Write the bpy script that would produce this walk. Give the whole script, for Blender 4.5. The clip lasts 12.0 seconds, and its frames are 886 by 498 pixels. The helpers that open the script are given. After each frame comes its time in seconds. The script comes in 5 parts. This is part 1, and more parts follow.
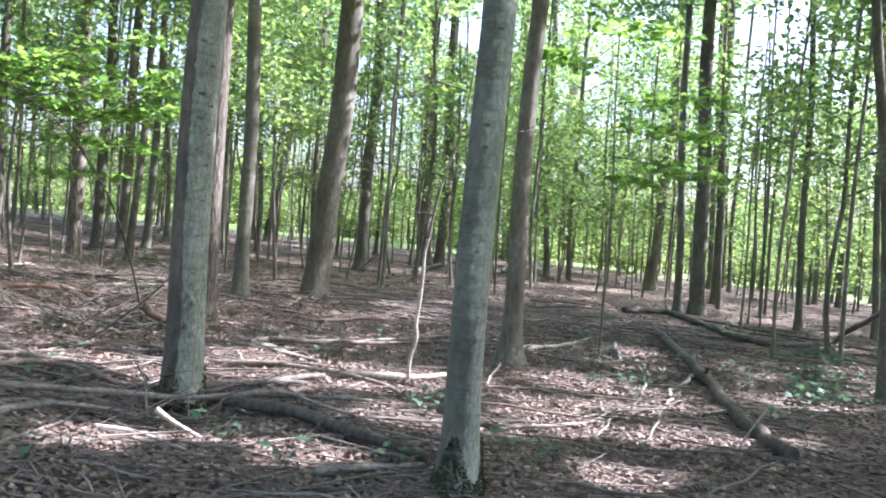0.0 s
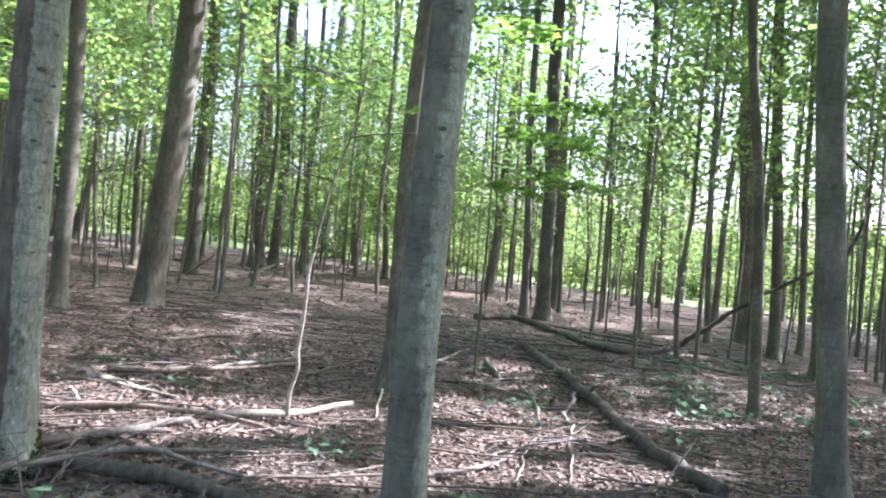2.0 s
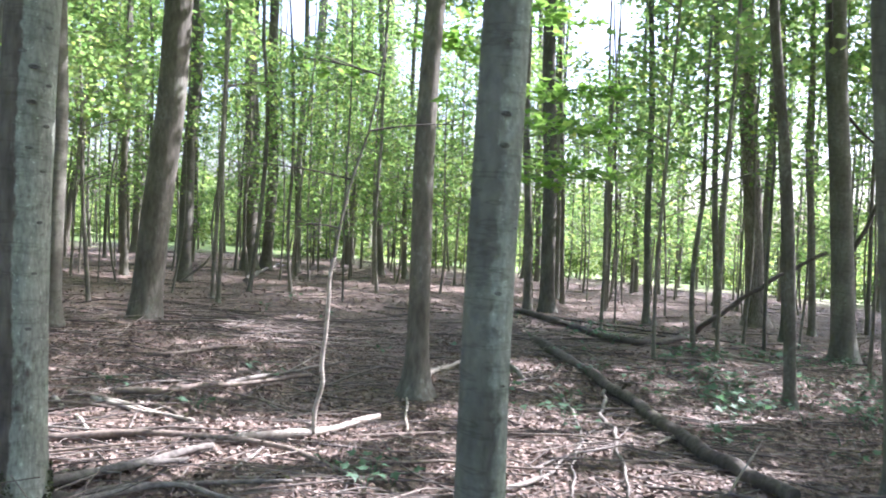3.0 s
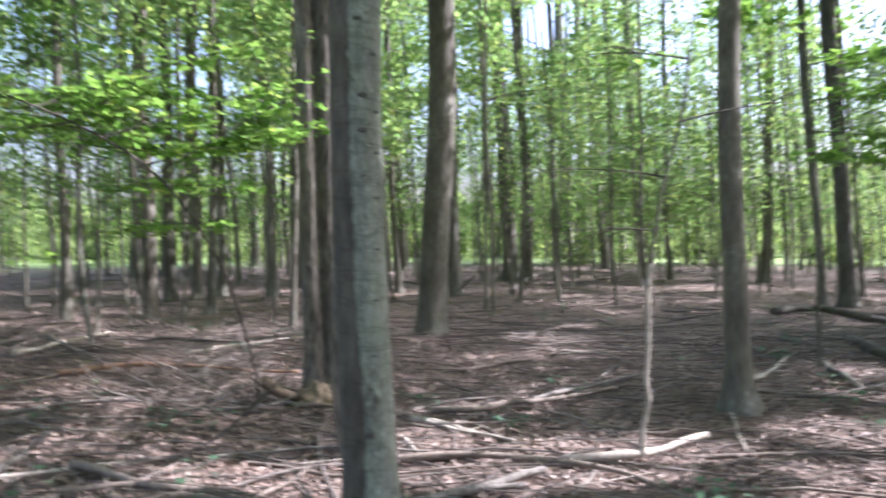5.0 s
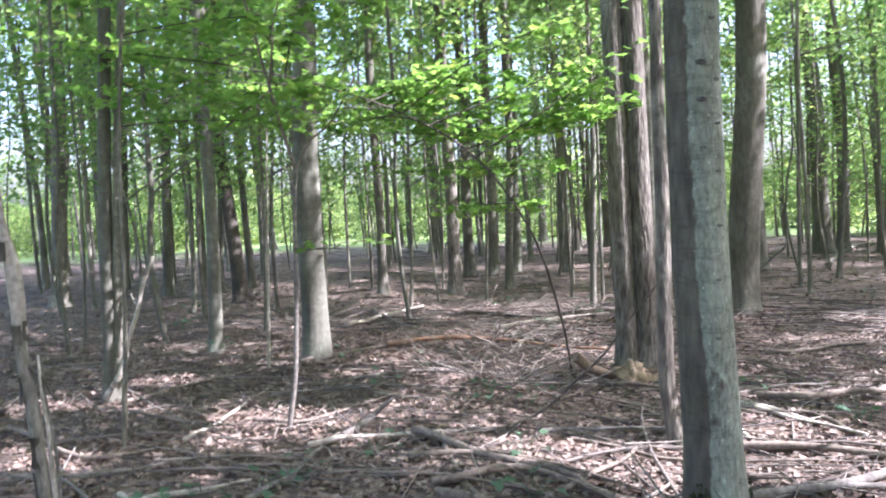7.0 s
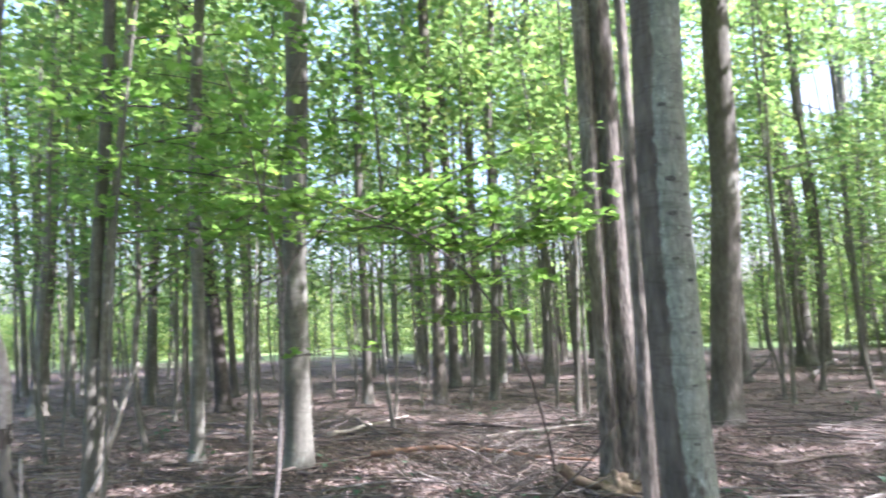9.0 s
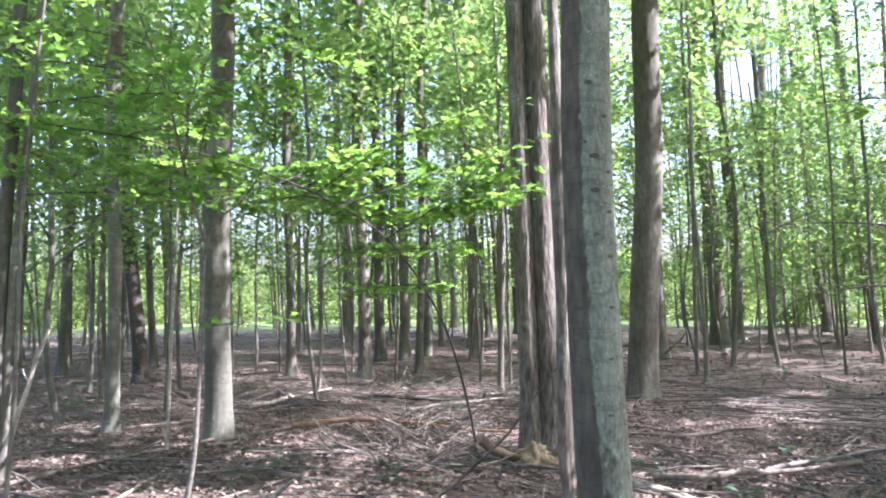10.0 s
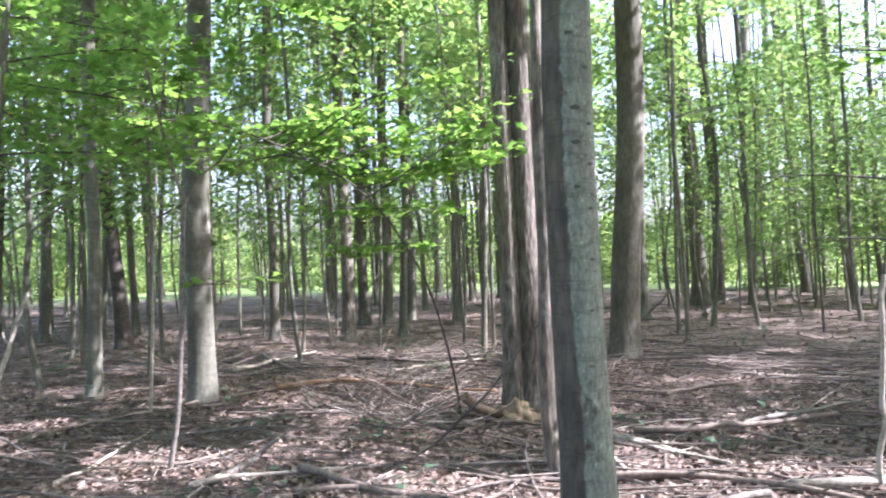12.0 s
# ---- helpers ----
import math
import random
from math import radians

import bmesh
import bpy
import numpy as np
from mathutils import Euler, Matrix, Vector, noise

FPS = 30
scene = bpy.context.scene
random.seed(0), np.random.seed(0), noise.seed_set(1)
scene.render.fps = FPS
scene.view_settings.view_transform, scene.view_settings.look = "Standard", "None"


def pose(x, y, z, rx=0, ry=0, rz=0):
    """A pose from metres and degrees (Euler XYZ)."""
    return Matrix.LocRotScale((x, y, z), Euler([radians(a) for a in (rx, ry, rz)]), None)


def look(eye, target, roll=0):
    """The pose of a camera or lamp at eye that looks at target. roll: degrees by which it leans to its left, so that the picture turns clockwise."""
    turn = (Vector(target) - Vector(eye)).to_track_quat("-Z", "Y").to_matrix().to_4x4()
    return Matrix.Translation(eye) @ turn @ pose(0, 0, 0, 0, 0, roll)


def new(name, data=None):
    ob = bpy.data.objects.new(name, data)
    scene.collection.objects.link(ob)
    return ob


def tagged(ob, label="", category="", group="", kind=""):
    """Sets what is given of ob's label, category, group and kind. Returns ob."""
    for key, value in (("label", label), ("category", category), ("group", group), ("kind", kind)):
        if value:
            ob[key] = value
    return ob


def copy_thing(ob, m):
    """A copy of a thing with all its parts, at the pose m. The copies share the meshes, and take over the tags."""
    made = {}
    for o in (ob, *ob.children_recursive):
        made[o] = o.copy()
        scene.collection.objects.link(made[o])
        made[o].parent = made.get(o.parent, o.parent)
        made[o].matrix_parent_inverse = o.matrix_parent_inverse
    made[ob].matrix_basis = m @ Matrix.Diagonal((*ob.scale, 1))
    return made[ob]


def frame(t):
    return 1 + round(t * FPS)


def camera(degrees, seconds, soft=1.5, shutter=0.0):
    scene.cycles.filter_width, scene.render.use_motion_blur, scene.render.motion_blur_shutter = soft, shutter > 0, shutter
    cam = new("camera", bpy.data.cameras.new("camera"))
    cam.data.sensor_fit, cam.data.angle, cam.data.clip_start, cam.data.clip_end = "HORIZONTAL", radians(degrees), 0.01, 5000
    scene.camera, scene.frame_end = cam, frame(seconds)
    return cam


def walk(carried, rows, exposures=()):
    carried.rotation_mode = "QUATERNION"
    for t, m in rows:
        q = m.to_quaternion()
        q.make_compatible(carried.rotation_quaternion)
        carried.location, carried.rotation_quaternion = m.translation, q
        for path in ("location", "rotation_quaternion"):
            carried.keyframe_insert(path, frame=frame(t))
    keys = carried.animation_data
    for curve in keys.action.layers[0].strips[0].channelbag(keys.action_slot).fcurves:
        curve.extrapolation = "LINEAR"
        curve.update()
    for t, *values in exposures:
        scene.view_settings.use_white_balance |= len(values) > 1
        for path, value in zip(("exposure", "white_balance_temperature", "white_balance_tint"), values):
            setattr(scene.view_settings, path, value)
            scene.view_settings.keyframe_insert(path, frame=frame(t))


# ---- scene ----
cam = camera(58.6, 12.0, soft=1.9, shutter=0.5)
PATH = [
    (0, (0.568, 0.485, 1.447), (0.455, 2.48, 1.376), 6.1),
    (0.5, (0.379, 0.609, 1.464), (0.307, 2.607, 1.4), 5.6),
    (1, (0.216, 0.838, 1.5), (0.239, 2.837, 1.438), 4.5),
    (1.5, (0.094, 1.049, 1.535), (0.275, 3.04, 1.487), 5.2),
    (2, (-0.024, 1.335, 1.512), (0.316, 3.305, 1.484), 7.0),
    (2.5, (-0.146, 1.635, 1.535), (0.236, 3.598, 1.515), 3.8),
    (2.7, (-0.184, 1.724, 1.526), (0.201, 3.686, 1.478), 4.2),
    (4.3, (-0.632, 2.143, 1.474), (-0.395, 4.129, 1.5), 8.5),
    (4.5, (-0.622, 2.206, 1.462), (-0.531, 4.204, 1.438), 6.9),
    (5, (-0.713, 2.191, 1.504), (-0.945, 4.177, 1.454), -0.2),
    (5.5, (-0.784, 2.127, 1.559), (-1.379, 4.037, 1.563), -2.4),
    (6, (-0.907, 2.128, 1.531), (-1.738, 3.947, 1.494), 0.2),
    (6.5, (-0.982, 2.145, 1.49), (-1.928, 3.902, 1.361), 0.6),
    (7, (-0.979, 2.173, 1.529), (-1.881, 3.955, 1.428), -2.1),
    (7.2, (-0.969, 2.159, 1.547), (-1.872, 3.943, 1.503), -2.4),
    (8.8, (-0.917, 2.041, 1.504), (-1.838, 3.807, 1.685), -1.5),
    (9, (-0.912, 2.053, 1.505), (-1.772, 3.85, 1.683), -1.7),
    (9.5, (-0.9, 2.061, 1.497), (-1.665, 3.903, 1.645), -1.7),
    (10, (-0.898, 2.075, 1.487), (-1.596, 3.946, 1.598), -0.6),
    (10.5, (-0.909, 2.066, 1.499), (-1.593, 3.944, 1.571), -0.2),
    (11, (-0.901, 2.072, 1.469), (-1.604, 3.943, 1.519), -0.4),
    (11.5, (-0.873, 2.1, 1.471), (-1.475, 4.007, 1.502), -1.1),
    (12, (-0.891, 2.091, 1.423), (-1.552, 3.978, 1.449), -1.2),
]
walk(cam, [(t, look(eye, target, roll)) for t, eye, target, roll in PATH], ((0, 2.4, 5400, 24.5), (1, 2.38, 5400, 24.5), (3, 2.36, 5420, 25), (5, 2.04, 5440, 25.5), (5.6, 2.12, 5430, 25.5), (6.5, 2.45, 5380, 26), (8.5, 2.55, 5370, 27), (10.5, 2.5, 5410, 27), (12, 2.45, 5430, 26.5)))


# ---- light ----
SUN_AZIMUTH, SUN_ELEVATION = radians(13), radians(50)   # azimuth counted from +x towards +y
SUN_WAY = Vector((math.cos(SUN_ELEVATION) * math.cos(SUN_AZIMUTH), math.cos(SUN_ELEVATION) * math.sin(SUN_AZIMUTH), math.sin(SUN_ELEVATION)))
world = bpy.data.worlds.new("sky")
scene.world = world
world.use_nodes = True
sky = world.node_tree.nodes.new("ShaderNodeTexSky")
sky.sky_type, sky.sun_disc = "NISHITA", False
sky.sun_elevation, sky.sun_rotation = SUN_ELEVATION, radians(90) - SUN_AZIMUTH
sky.air_density, sky.dust_density, sky.ozone_density = 1.0, 5.0, 0.5
backdrop_light = world.node_tree.nodes["Background"]
backdrop_light.inputs["Strength"].default_value = 0.15
world.node_tree.links.new(sky.outputs[0], backdrop_light.inputs["Color"])
sun = new("sun", bpy.data.lights.new("sun", "SUN"))
sun.data.energy, sun.data.angle, sun.data.color = 4.5, radians(0.53), (1.0, 0.93, 0.82)
sun.matrix_world = look((30, 0, 40), Vector((30, 0, 40)) - SUN_WAY)

# ---- materials ----
def shader(name):
    m = bpy.data.materials.new(name)
    m.use_nodes = True
    return m, m.node_tree.nodes, m.node_tree.links, m.node_tree.nodes["Principled BSDF"]


def ramp(nodes, stops):
    r = nodes.new("ShaderNodeValToRGB")
    while len(r.color_ramp.elements) < len(stops):
        r.color_ramp.elements.new(0.5)
    for e, (p, c) in zip(r.color_ramp.elements, stops):
        e.position, e.color = p, (*c, 1)
    return r


def noise_node(nodes, links, scale, detail=4, stretch=(1, 1, 1), space="Object"):
    co, mp, n = nodes.new("ShaderNodeTexCoord"), nodes.new("ShaderNodeMapping"), nodes.new("ShaderNodeTexNoise")
    mp.inputs["Scale"].default_value = stretch
    n.inputs["Scale"].default_value, n.inputs["Detail"].default_value = scale, detail
    links.new(co.outputs[space], mp.inputs["Vector"])
    links.new(mp.outputs[0], n.inputs["Vector"])
    return n


def mixer(nodes, links, fac, a, b, how="MIX"):
    m = nodes.new("ShaderNodeMix")
    m.data_type, m.blend_type = "RGBA", how
    for sock, v in ((m.inputs[0], fac), (m.inputs[6], a), (m.inputs[7], b)):
        if isinstance(v, (int, float)):
            sock.default_value = v
        elif isinstance(v, tuple):
            sock.default_value = (*v, 1)
        else:
            links.new(v, sock)
    return m.outputs[2]


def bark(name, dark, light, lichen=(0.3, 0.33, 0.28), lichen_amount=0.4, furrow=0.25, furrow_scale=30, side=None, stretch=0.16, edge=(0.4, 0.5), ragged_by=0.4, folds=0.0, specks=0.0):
    """Bark with vertical grain, blotches and lichen. side: a compass direction that takes more of the lichen colour;
    folds: dark lines across.
    """
    m, N, L, p = shader(name)
    grain = noise_node(N, L, furrow_scale, 6, (1, 1, stretch))
    blotch = noise_node(N, L, 3.0, 5, (1, 1, 0.6))
    spots = noise_node(N, L, 26, 4, (1, 1, 0.7))
    base = ramp(N, [(0.3, dark), (0.7, light)])
    L.new(grain.outputs[0], base.inputs[0])
    tone = ramp(N, [(0.3, (0.62, 0.6, 0.58)), (0.7, (1.15, 1.15, 1.12))])
    L.new(blotch.outputs[0], tone.inputs[0])
    col = mixer(N, L, 1.0, base.outputs[0], tone.outputs[0], "MULTIPLY")
    cover = ramp(N, [(0.62 - 0.3 * lichen_amount, (0, 0, 0)), (0.72 - 0.2 * lichen_amount, (1, 1, 1))])
    mixed = N.new("ShaderNodeMath")
    mixed.operation = "MULTIPLY_ADD"
    mixed.inputs[1].default_value = 0.45
    L.new(spots.outputs[0], mixed.inputs[0])
    half = N.new("ShaderNodeMath")
    half.operation = "MULTIPLY"
    half.inputs[1].default_value = 0.55
    L.new(blotch.outputs[0], half.inputs[0])
    L.new(half.outputs[0], mixed.inputs[2])
    total = mixed.outputs[0]
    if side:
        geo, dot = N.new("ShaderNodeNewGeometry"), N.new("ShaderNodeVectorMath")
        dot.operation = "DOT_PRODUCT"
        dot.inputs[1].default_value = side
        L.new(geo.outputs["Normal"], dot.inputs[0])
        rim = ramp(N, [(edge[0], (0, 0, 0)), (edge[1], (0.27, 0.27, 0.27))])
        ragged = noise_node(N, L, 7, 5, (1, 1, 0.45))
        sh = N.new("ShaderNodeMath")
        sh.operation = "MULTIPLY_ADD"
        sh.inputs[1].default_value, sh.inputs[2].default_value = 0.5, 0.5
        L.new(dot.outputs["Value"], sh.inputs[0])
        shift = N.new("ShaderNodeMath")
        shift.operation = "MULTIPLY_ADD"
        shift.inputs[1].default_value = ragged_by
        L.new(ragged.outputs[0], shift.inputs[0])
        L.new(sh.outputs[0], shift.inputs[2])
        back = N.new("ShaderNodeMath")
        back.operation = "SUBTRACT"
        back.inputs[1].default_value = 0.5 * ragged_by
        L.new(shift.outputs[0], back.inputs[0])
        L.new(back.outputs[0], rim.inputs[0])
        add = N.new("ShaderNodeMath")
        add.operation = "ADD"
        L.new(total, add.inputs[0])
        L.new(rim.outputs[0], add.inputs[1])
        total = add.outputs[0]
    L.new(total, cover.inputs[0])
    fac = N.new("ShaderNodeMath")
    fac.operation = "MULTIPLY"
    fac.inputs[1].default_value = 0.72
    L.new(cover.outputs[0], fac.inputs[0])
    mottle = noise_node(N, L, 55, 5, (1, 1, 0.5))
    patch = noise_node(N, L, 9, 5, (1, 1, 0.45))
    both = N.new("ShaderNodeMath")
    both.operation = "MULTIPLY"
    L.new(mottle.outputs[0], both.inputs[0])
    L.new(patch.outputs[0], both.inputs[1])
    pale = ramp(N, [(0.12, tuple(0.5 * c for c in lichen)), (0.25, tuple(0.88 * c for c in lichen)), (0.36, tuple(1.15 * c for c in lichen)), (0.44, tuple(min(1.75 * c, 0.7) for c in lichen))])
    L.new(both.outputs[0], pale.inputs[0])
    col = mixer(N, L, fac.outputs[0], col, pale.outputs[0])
    if folds:
        across = noise_node(N, L, 3.2, 3, (1.6, 1.6, 9.0))
        line = ramp(N, [(0.55, (1, 1, 1)), (0.62, (0.55, 0.54, 0.5)), (0.68, (1, 1, 1))])
        L.new(across.outputs[0], line.inputs[0])
        col = mixer(N, L, folds, col, line.outputs[0], "MULTIPLY")
    if specks:
        dots = noise_node(N, L, 70, 2, (1, 1, 0.8))
        dot_mask = ramp(N, [(0.66, (0, 0, 0)), (0.71, (specks, specks, specks))])
        L.new(dots.outputs[0], dot_mask.inputs[0])
        held = mixer(N, L, 1.0, dot_mask.outputs[0], cover.outputs[0], "MULTIPLY")
        col = mixer(N, L, held, col, tuple(min(1.7 * c, 0.75) for c in lichen))
    info = N.new("ShaderNodeObjectInfo")
    vary = ramp(N, [(0, (0.8, 0.79, 0.77)), (1, (1.15, 1.15, 1.12))])
    L.new(info.outputs["Random"], vary.inputs[0])
    col = mixer(N, L, 1.0, col, vary.outputs[0], "MULTIPLY")
    L.new(col, p.inputs["Base Color"])
    p.inputs["Roughness"].default_value = 0.9
    bump = N.new("ShaderNodeBump")
    bump.inputs["Strength"].default_value, bump.inputs["Distance"].default_value = furrow, 0.03
    L.new(grain.outputs[0], bump.inputs["Height"])
    L.new(bump.outputs[0], p.inputs["Normal"])
    return m


def wood(name, dark, light, scale=14):
    m, N, L, p = shader(name)
    g, blotch = noise_node(N, L, scale * 2.2, 5), noise_node(N, L, scale * 0.3, 4)
    r = ramp(N, [(0.3, dark), (0.7, light)])
    L.new(g.outputs[0], r.inputs[0])
    t = ramp(N, [(0.3, (0.6, 0.6, 0.6)), (0.7, (1.2, 1.2, 1.2))])
    L.new(blotch.outputs[0], t.inputs[0])
    L.new(mixer(N, L, 1.0, r.outputs[0], t.outputs[0], "MULTIPLY"), p.inputs["Base Color"])
    p.inputs["Roughness"].default_value = 0.85
    b = N.new("ShaderNodeBump")
    b.inputs["Strength"].default_value, b.inputs["Distance"].default_value = 0.5, 0.01
    L.new(g.outputs[0], b.inputs["Height"])
    L.new(b.outputs[0], p.inputs["Normal"])
    return m


def foliage(name, stops, glow, amount=0.45):
    """Thin leaves: a slightly glossy face and light that shines through."""
    m, N, L, p = shader(name)
    geo = N.new("ShaderNodeNewGeometry")
    r = ramp(N, stops)
    L.new(geo.outputs["Random Per Island"], r.inputs[0])
    L.new(r.outputs[0], p.inputs["Base Color"])
    p.inputs["Roughness"].default_value = 0.55
    p.inputs["Specular IOR Level"].default_value = 0.3
    tr, mx = N.new("ShaderNodeBsdfTranslucent"), N.new("ShaderNodeMixShader")
    L.new(mixer(N, L, 1.0, r.outputs[0], glow, "MULTIPLY"), tr.inputs["Color"])
    mx.inputs[0].default_value = amount
    L.new(p.outputs[0], mx.inputs[1])
    L.new(tr.outputs[0], mx.inputs[2])
    L.new(mx.outputs[0], N["Material Output"].inputs["Surface"])
    return m


BARK_GREY = bark("bark_grey_smooth", (0.115, 0.111, 0.09), (0.175, 0.17, 0.14), (0.235, 0.248, 0.205), 0.3, 0.2, 24, None, 0.5, folds=0.5, specks=0.3)
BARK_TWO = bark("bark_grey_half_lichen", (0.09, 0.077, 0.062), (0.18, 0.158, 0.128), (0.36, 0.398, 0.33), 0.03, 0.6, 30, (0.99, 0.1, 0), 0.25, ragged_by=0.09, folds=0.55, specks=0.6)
# slim front trunk: the paler tone fades in gradually towards +x
BARK_TWO_SOFT = bark("bark_grey_pale_side", (0.135, 0.135, 0.112), (0.21, 0.208, 0.173), (0.38, 0.415, 0.345), 0.14, 0.5, 26, (0.98, 0.1, 0), 0.5, (0.28, 0.72), ragged_by=0.2, folds=0.6, specks=0.6)
BARK_ROUGH = bark("bark_brown_furrowed", (0.07, 0.06, 0.05), (0.26, 0.23, 0.195), (0.33, 0.32, 0.29), 0.25, 0.8, 40, None, 0.22)
BARK_BROWN = bark("bark_brown", (0.1, 0.093, 0.074), (0.19, 0.178, 0.147), (0.28, 0.285, 0.25), 0.25, 0.3, 24, None, 0.35)
BARK_SAPLING = bark("bark_sapling", (0.12, 0.11, 0.085), (0.2, 0.19, 0.155), (0.32, 0.33, 0.28), 0.35, 0.15, 40, None, 0.5)
BARK_DEAD = bark("bark_dead_pale", (0.1, 0.085, 0.07), (0.42, 0.39, 0.34), (0.5, 0.48, 0.44), 0.35, 0.9, 22, None, 0.4)
BARK_LOG = bark("bark_log_damp", (0.05, 0.042, 0.035), (0.135, 0.115, 0.095), (0.26, 0.25, 0.21), 0.08, 0.6, 22, None, 0.5)
BARK_DARK = wood("wood_dark_damp", (0.045, 0.037, 0.03), (0.12, 0.1, 0.08))
WOOD_GREY = wood("wood_weathered_grey", (0.11, 0.095, 0.08), (0.27, 0.24, 0.205))
WOOD_PALE = wood("wood_barkless_pale", (0.28, 0.24, 0.19), (0.55, 0.49, 0.41))
WOOD_BROWN = wood("wood_brown", (0.11, 0.085, 0.065), (0.25, 0.2, 0.16))
WOOD_RED = wood("wood_reddish", (0.18, 0.1, 0.06), (0.36, 0.22, 0.14))
WOOD_ROT = wood("wood_rotten_ochre", (0.17, 0.125, 0.08), (0.38, 0.29, 0.18))
MOSS = foliage("moss", [(0, (0.03, 0.036, 0.016)), (0.6, (0.055, 0.062, 0.026)), (1, (0.09, 0.1, 0.04))], (1.2, 1.2, 1.0), 0.2)
BARK_DEAD_GREY = bark("bark_dead_grey", (0.06, 0.055, 0.048), (0.2, 0.19, 0.172), (0.24, 0.23, 0.21), 0.2, 0.8, 22, None, 0.2)
WOOD_OCHRE = wood("wood_ochre_brown", (0.1, 0.07, 0.045), (0.2, 0.15, 0.1))
KNOT = wood("wood_branch_scar", (0.1, 0.095, 0.08), (0.2, 0.198, 0.168), 40)
LEAF = foliage("leaf_green", [(0, (0.06, 0.108, 0.033)), (0.5, (0.093, 0.142, 0.045)), (0.9, (0.128, 0.172, 0.055)), (1, (0.18, 0.2, 0.05))], (2.9, 3.0, 2.6), 0.56)
LEAF_NEAR = foliage("leaf_green_maple", [(0, (0.064, 0.122, 0.03)), (0.6, (0.095, 0.16, 0.04)), (0.97, (0.125, 0.19, 0.05)), (1, (0.22, 0.25, 0.05))], (2.75, 2.8, 2.0), 0.6)
LEAF_EDGE = foliage("leaf_green_sunlit_edge", [(0, (0.06, 0.1, 0.028)), (0.6, (0.11, 0.16, 0.05)), (1, (0.2, 0.23, 0.08))], (2.15, 2.15, 1.7), 0.5)
LEAF_LOW = foliage("leaf_green_seedling", [(0, (0.05, 0.098, 0.055)), (1, (0.085, 0.145, 0.085))], (1.6, 1.8, 1.4), 0.35)


def litter_material():
    m, N, L, p = shader("dead_leaves")
    geo = N.new("ShaderNodeNewGeometry")
    r = ramp(N, [(0, (0.1, 0.067, 0.05)), (0.3, (0.155, 0.105, 0.079)), (0.7, (0.21, 0.15, 0.118)), (0.92, (0.25, 0.19, 0.152)), (1, (0.36, 0.29, 0.236))])
    L.new(geo.outputs["Random Per Island"], r.inputs[0])
    g = noise_node(N, L, 60, 3)
    t = ramp(N, [(0.3, (0.7, 0.7, 0.7)), (0.7, (1.15, 1.15, 1.15))])
    L.new(g.outputs[0], t.inputs[0])
    L.new(mixer(N, L, 1.0, r.outputs[0], t.outputs[0], "MULTIPLY"), p.inputs["Base Color"])
    p.inputs["Roughness"].default_value = 0.65
    return m


def twig_material():
    m, N, L, p = shader("twigs")
    geo = N.new("ShaderNodeNewGeometry")
    r = ramp(N, [(0, (0.05, 0.042, 0.036)), (0.6, (0.14, 0.117, 0.1)), (0.92, (0.21, 0.178, 0.15)), (1, (0.34, 0.295, 0.245))])
    L.new(geo.outputs["Random Per Island"], r.inputs[0])
    L.new(r.outputs[0], p.inputs["Base Color"])
    p.inputs["Roughness"].default_value = 0.85
    return m


def ground_material():
    """Dark humus and dead leaves in the wood, green meadow beyond its edge."""
    m, N, L, p = shader("forest_floor")
    fine, mid, big = noise_node(N, L, 22, 6), noise_node(N, L, 3.2, 5), noise_node(N, L, 0.35, 4)
    vor, co = N.new("ShaderNodeTexVoronoi"), N.new("ShaderNodeTexCoord")
    vor.inputs["Scale"].default_value = 13
    L.new(co.outputs["Object"], vor.inputs["Vector"])
    leafy = ramp(N, [(0, (0.08, 0.057, 0.044)), (0.4, (0.14, 0.099, 0.078)), (0.75, (0.19, 0.14, 0.113)), (1, (0.25, 0.195, 0.161))])
    sep = N.new("ShaderNodeSeparateColor")
    L.new(vor.outputs["Color"], sep.inputs[0])
    L.new(sep.outputs[0], leafy.inputs[0])
    tone = ramp(N, [(0.3, (0.5, 0.48, 0.46)), (0.65, (1.1, 1.08, 1.05))])
    L.new(mid.outputs[0], tone.inputs[0])
    col = mixer(N, L, 1.0, leafy.outputs[0], tone.outputs[0], "MULTIPLY")
    grit = ramp(N, [(0.3, (0.55, 0.55, 0.55)), (0.7, (1.2, 1.2, 1.2))])
    L.new(fine.outputs[0], grit.inputs[0])
    col = mixer(N, L, 1.0, col, grit.outputs[0], "MULTIPLY")
    ln = N.new("ShaderNodeVectorMath")
    ln.operation = "LENGTH"
    L.new(co.outputs["Object"], ln.inputs[0])
    wob = N.new("ShaderNodeMath")
    wob.operation = "MULTIPLY_ADD"
    wob.inputs[1].default_value = 14.0
    L.new(big.outputs[0], wob.inputs[0])
    L.new(ln.outputs["Value"], wob.inputs[2])
    rng = N.new("ShaderNodeMapRange")
    rng.inputs[1].default_value, rng.inputs[2].default_value = 40.0, 46.0
    L.new(wob.outputs[0], rng.inputs[0])
    grass = ramp(N, [(0.3, (0.07, 0.13, 0.025)), (0.7, (0.15, 0.2, 0.05))])
    L.new(mid.outputs[0], grass.inputs[0])
    L.new(mixer(N, L, rng.outputs[0], col, grass.outputs[0]), p.inputs["Base Color"])
    p.inputs["Roughness"].default_value = 0.9
    b = N.new("ShaderNodeBump")
    b.inputs["Strength"].default_value, b.inputs["Distance"].default_value = 0.7, 0.04
    L.new(vor.outputs["Distance"], b.inputs["Height"])
    L.new(b.outputs[0], p.inputs["Normal"])
    return m


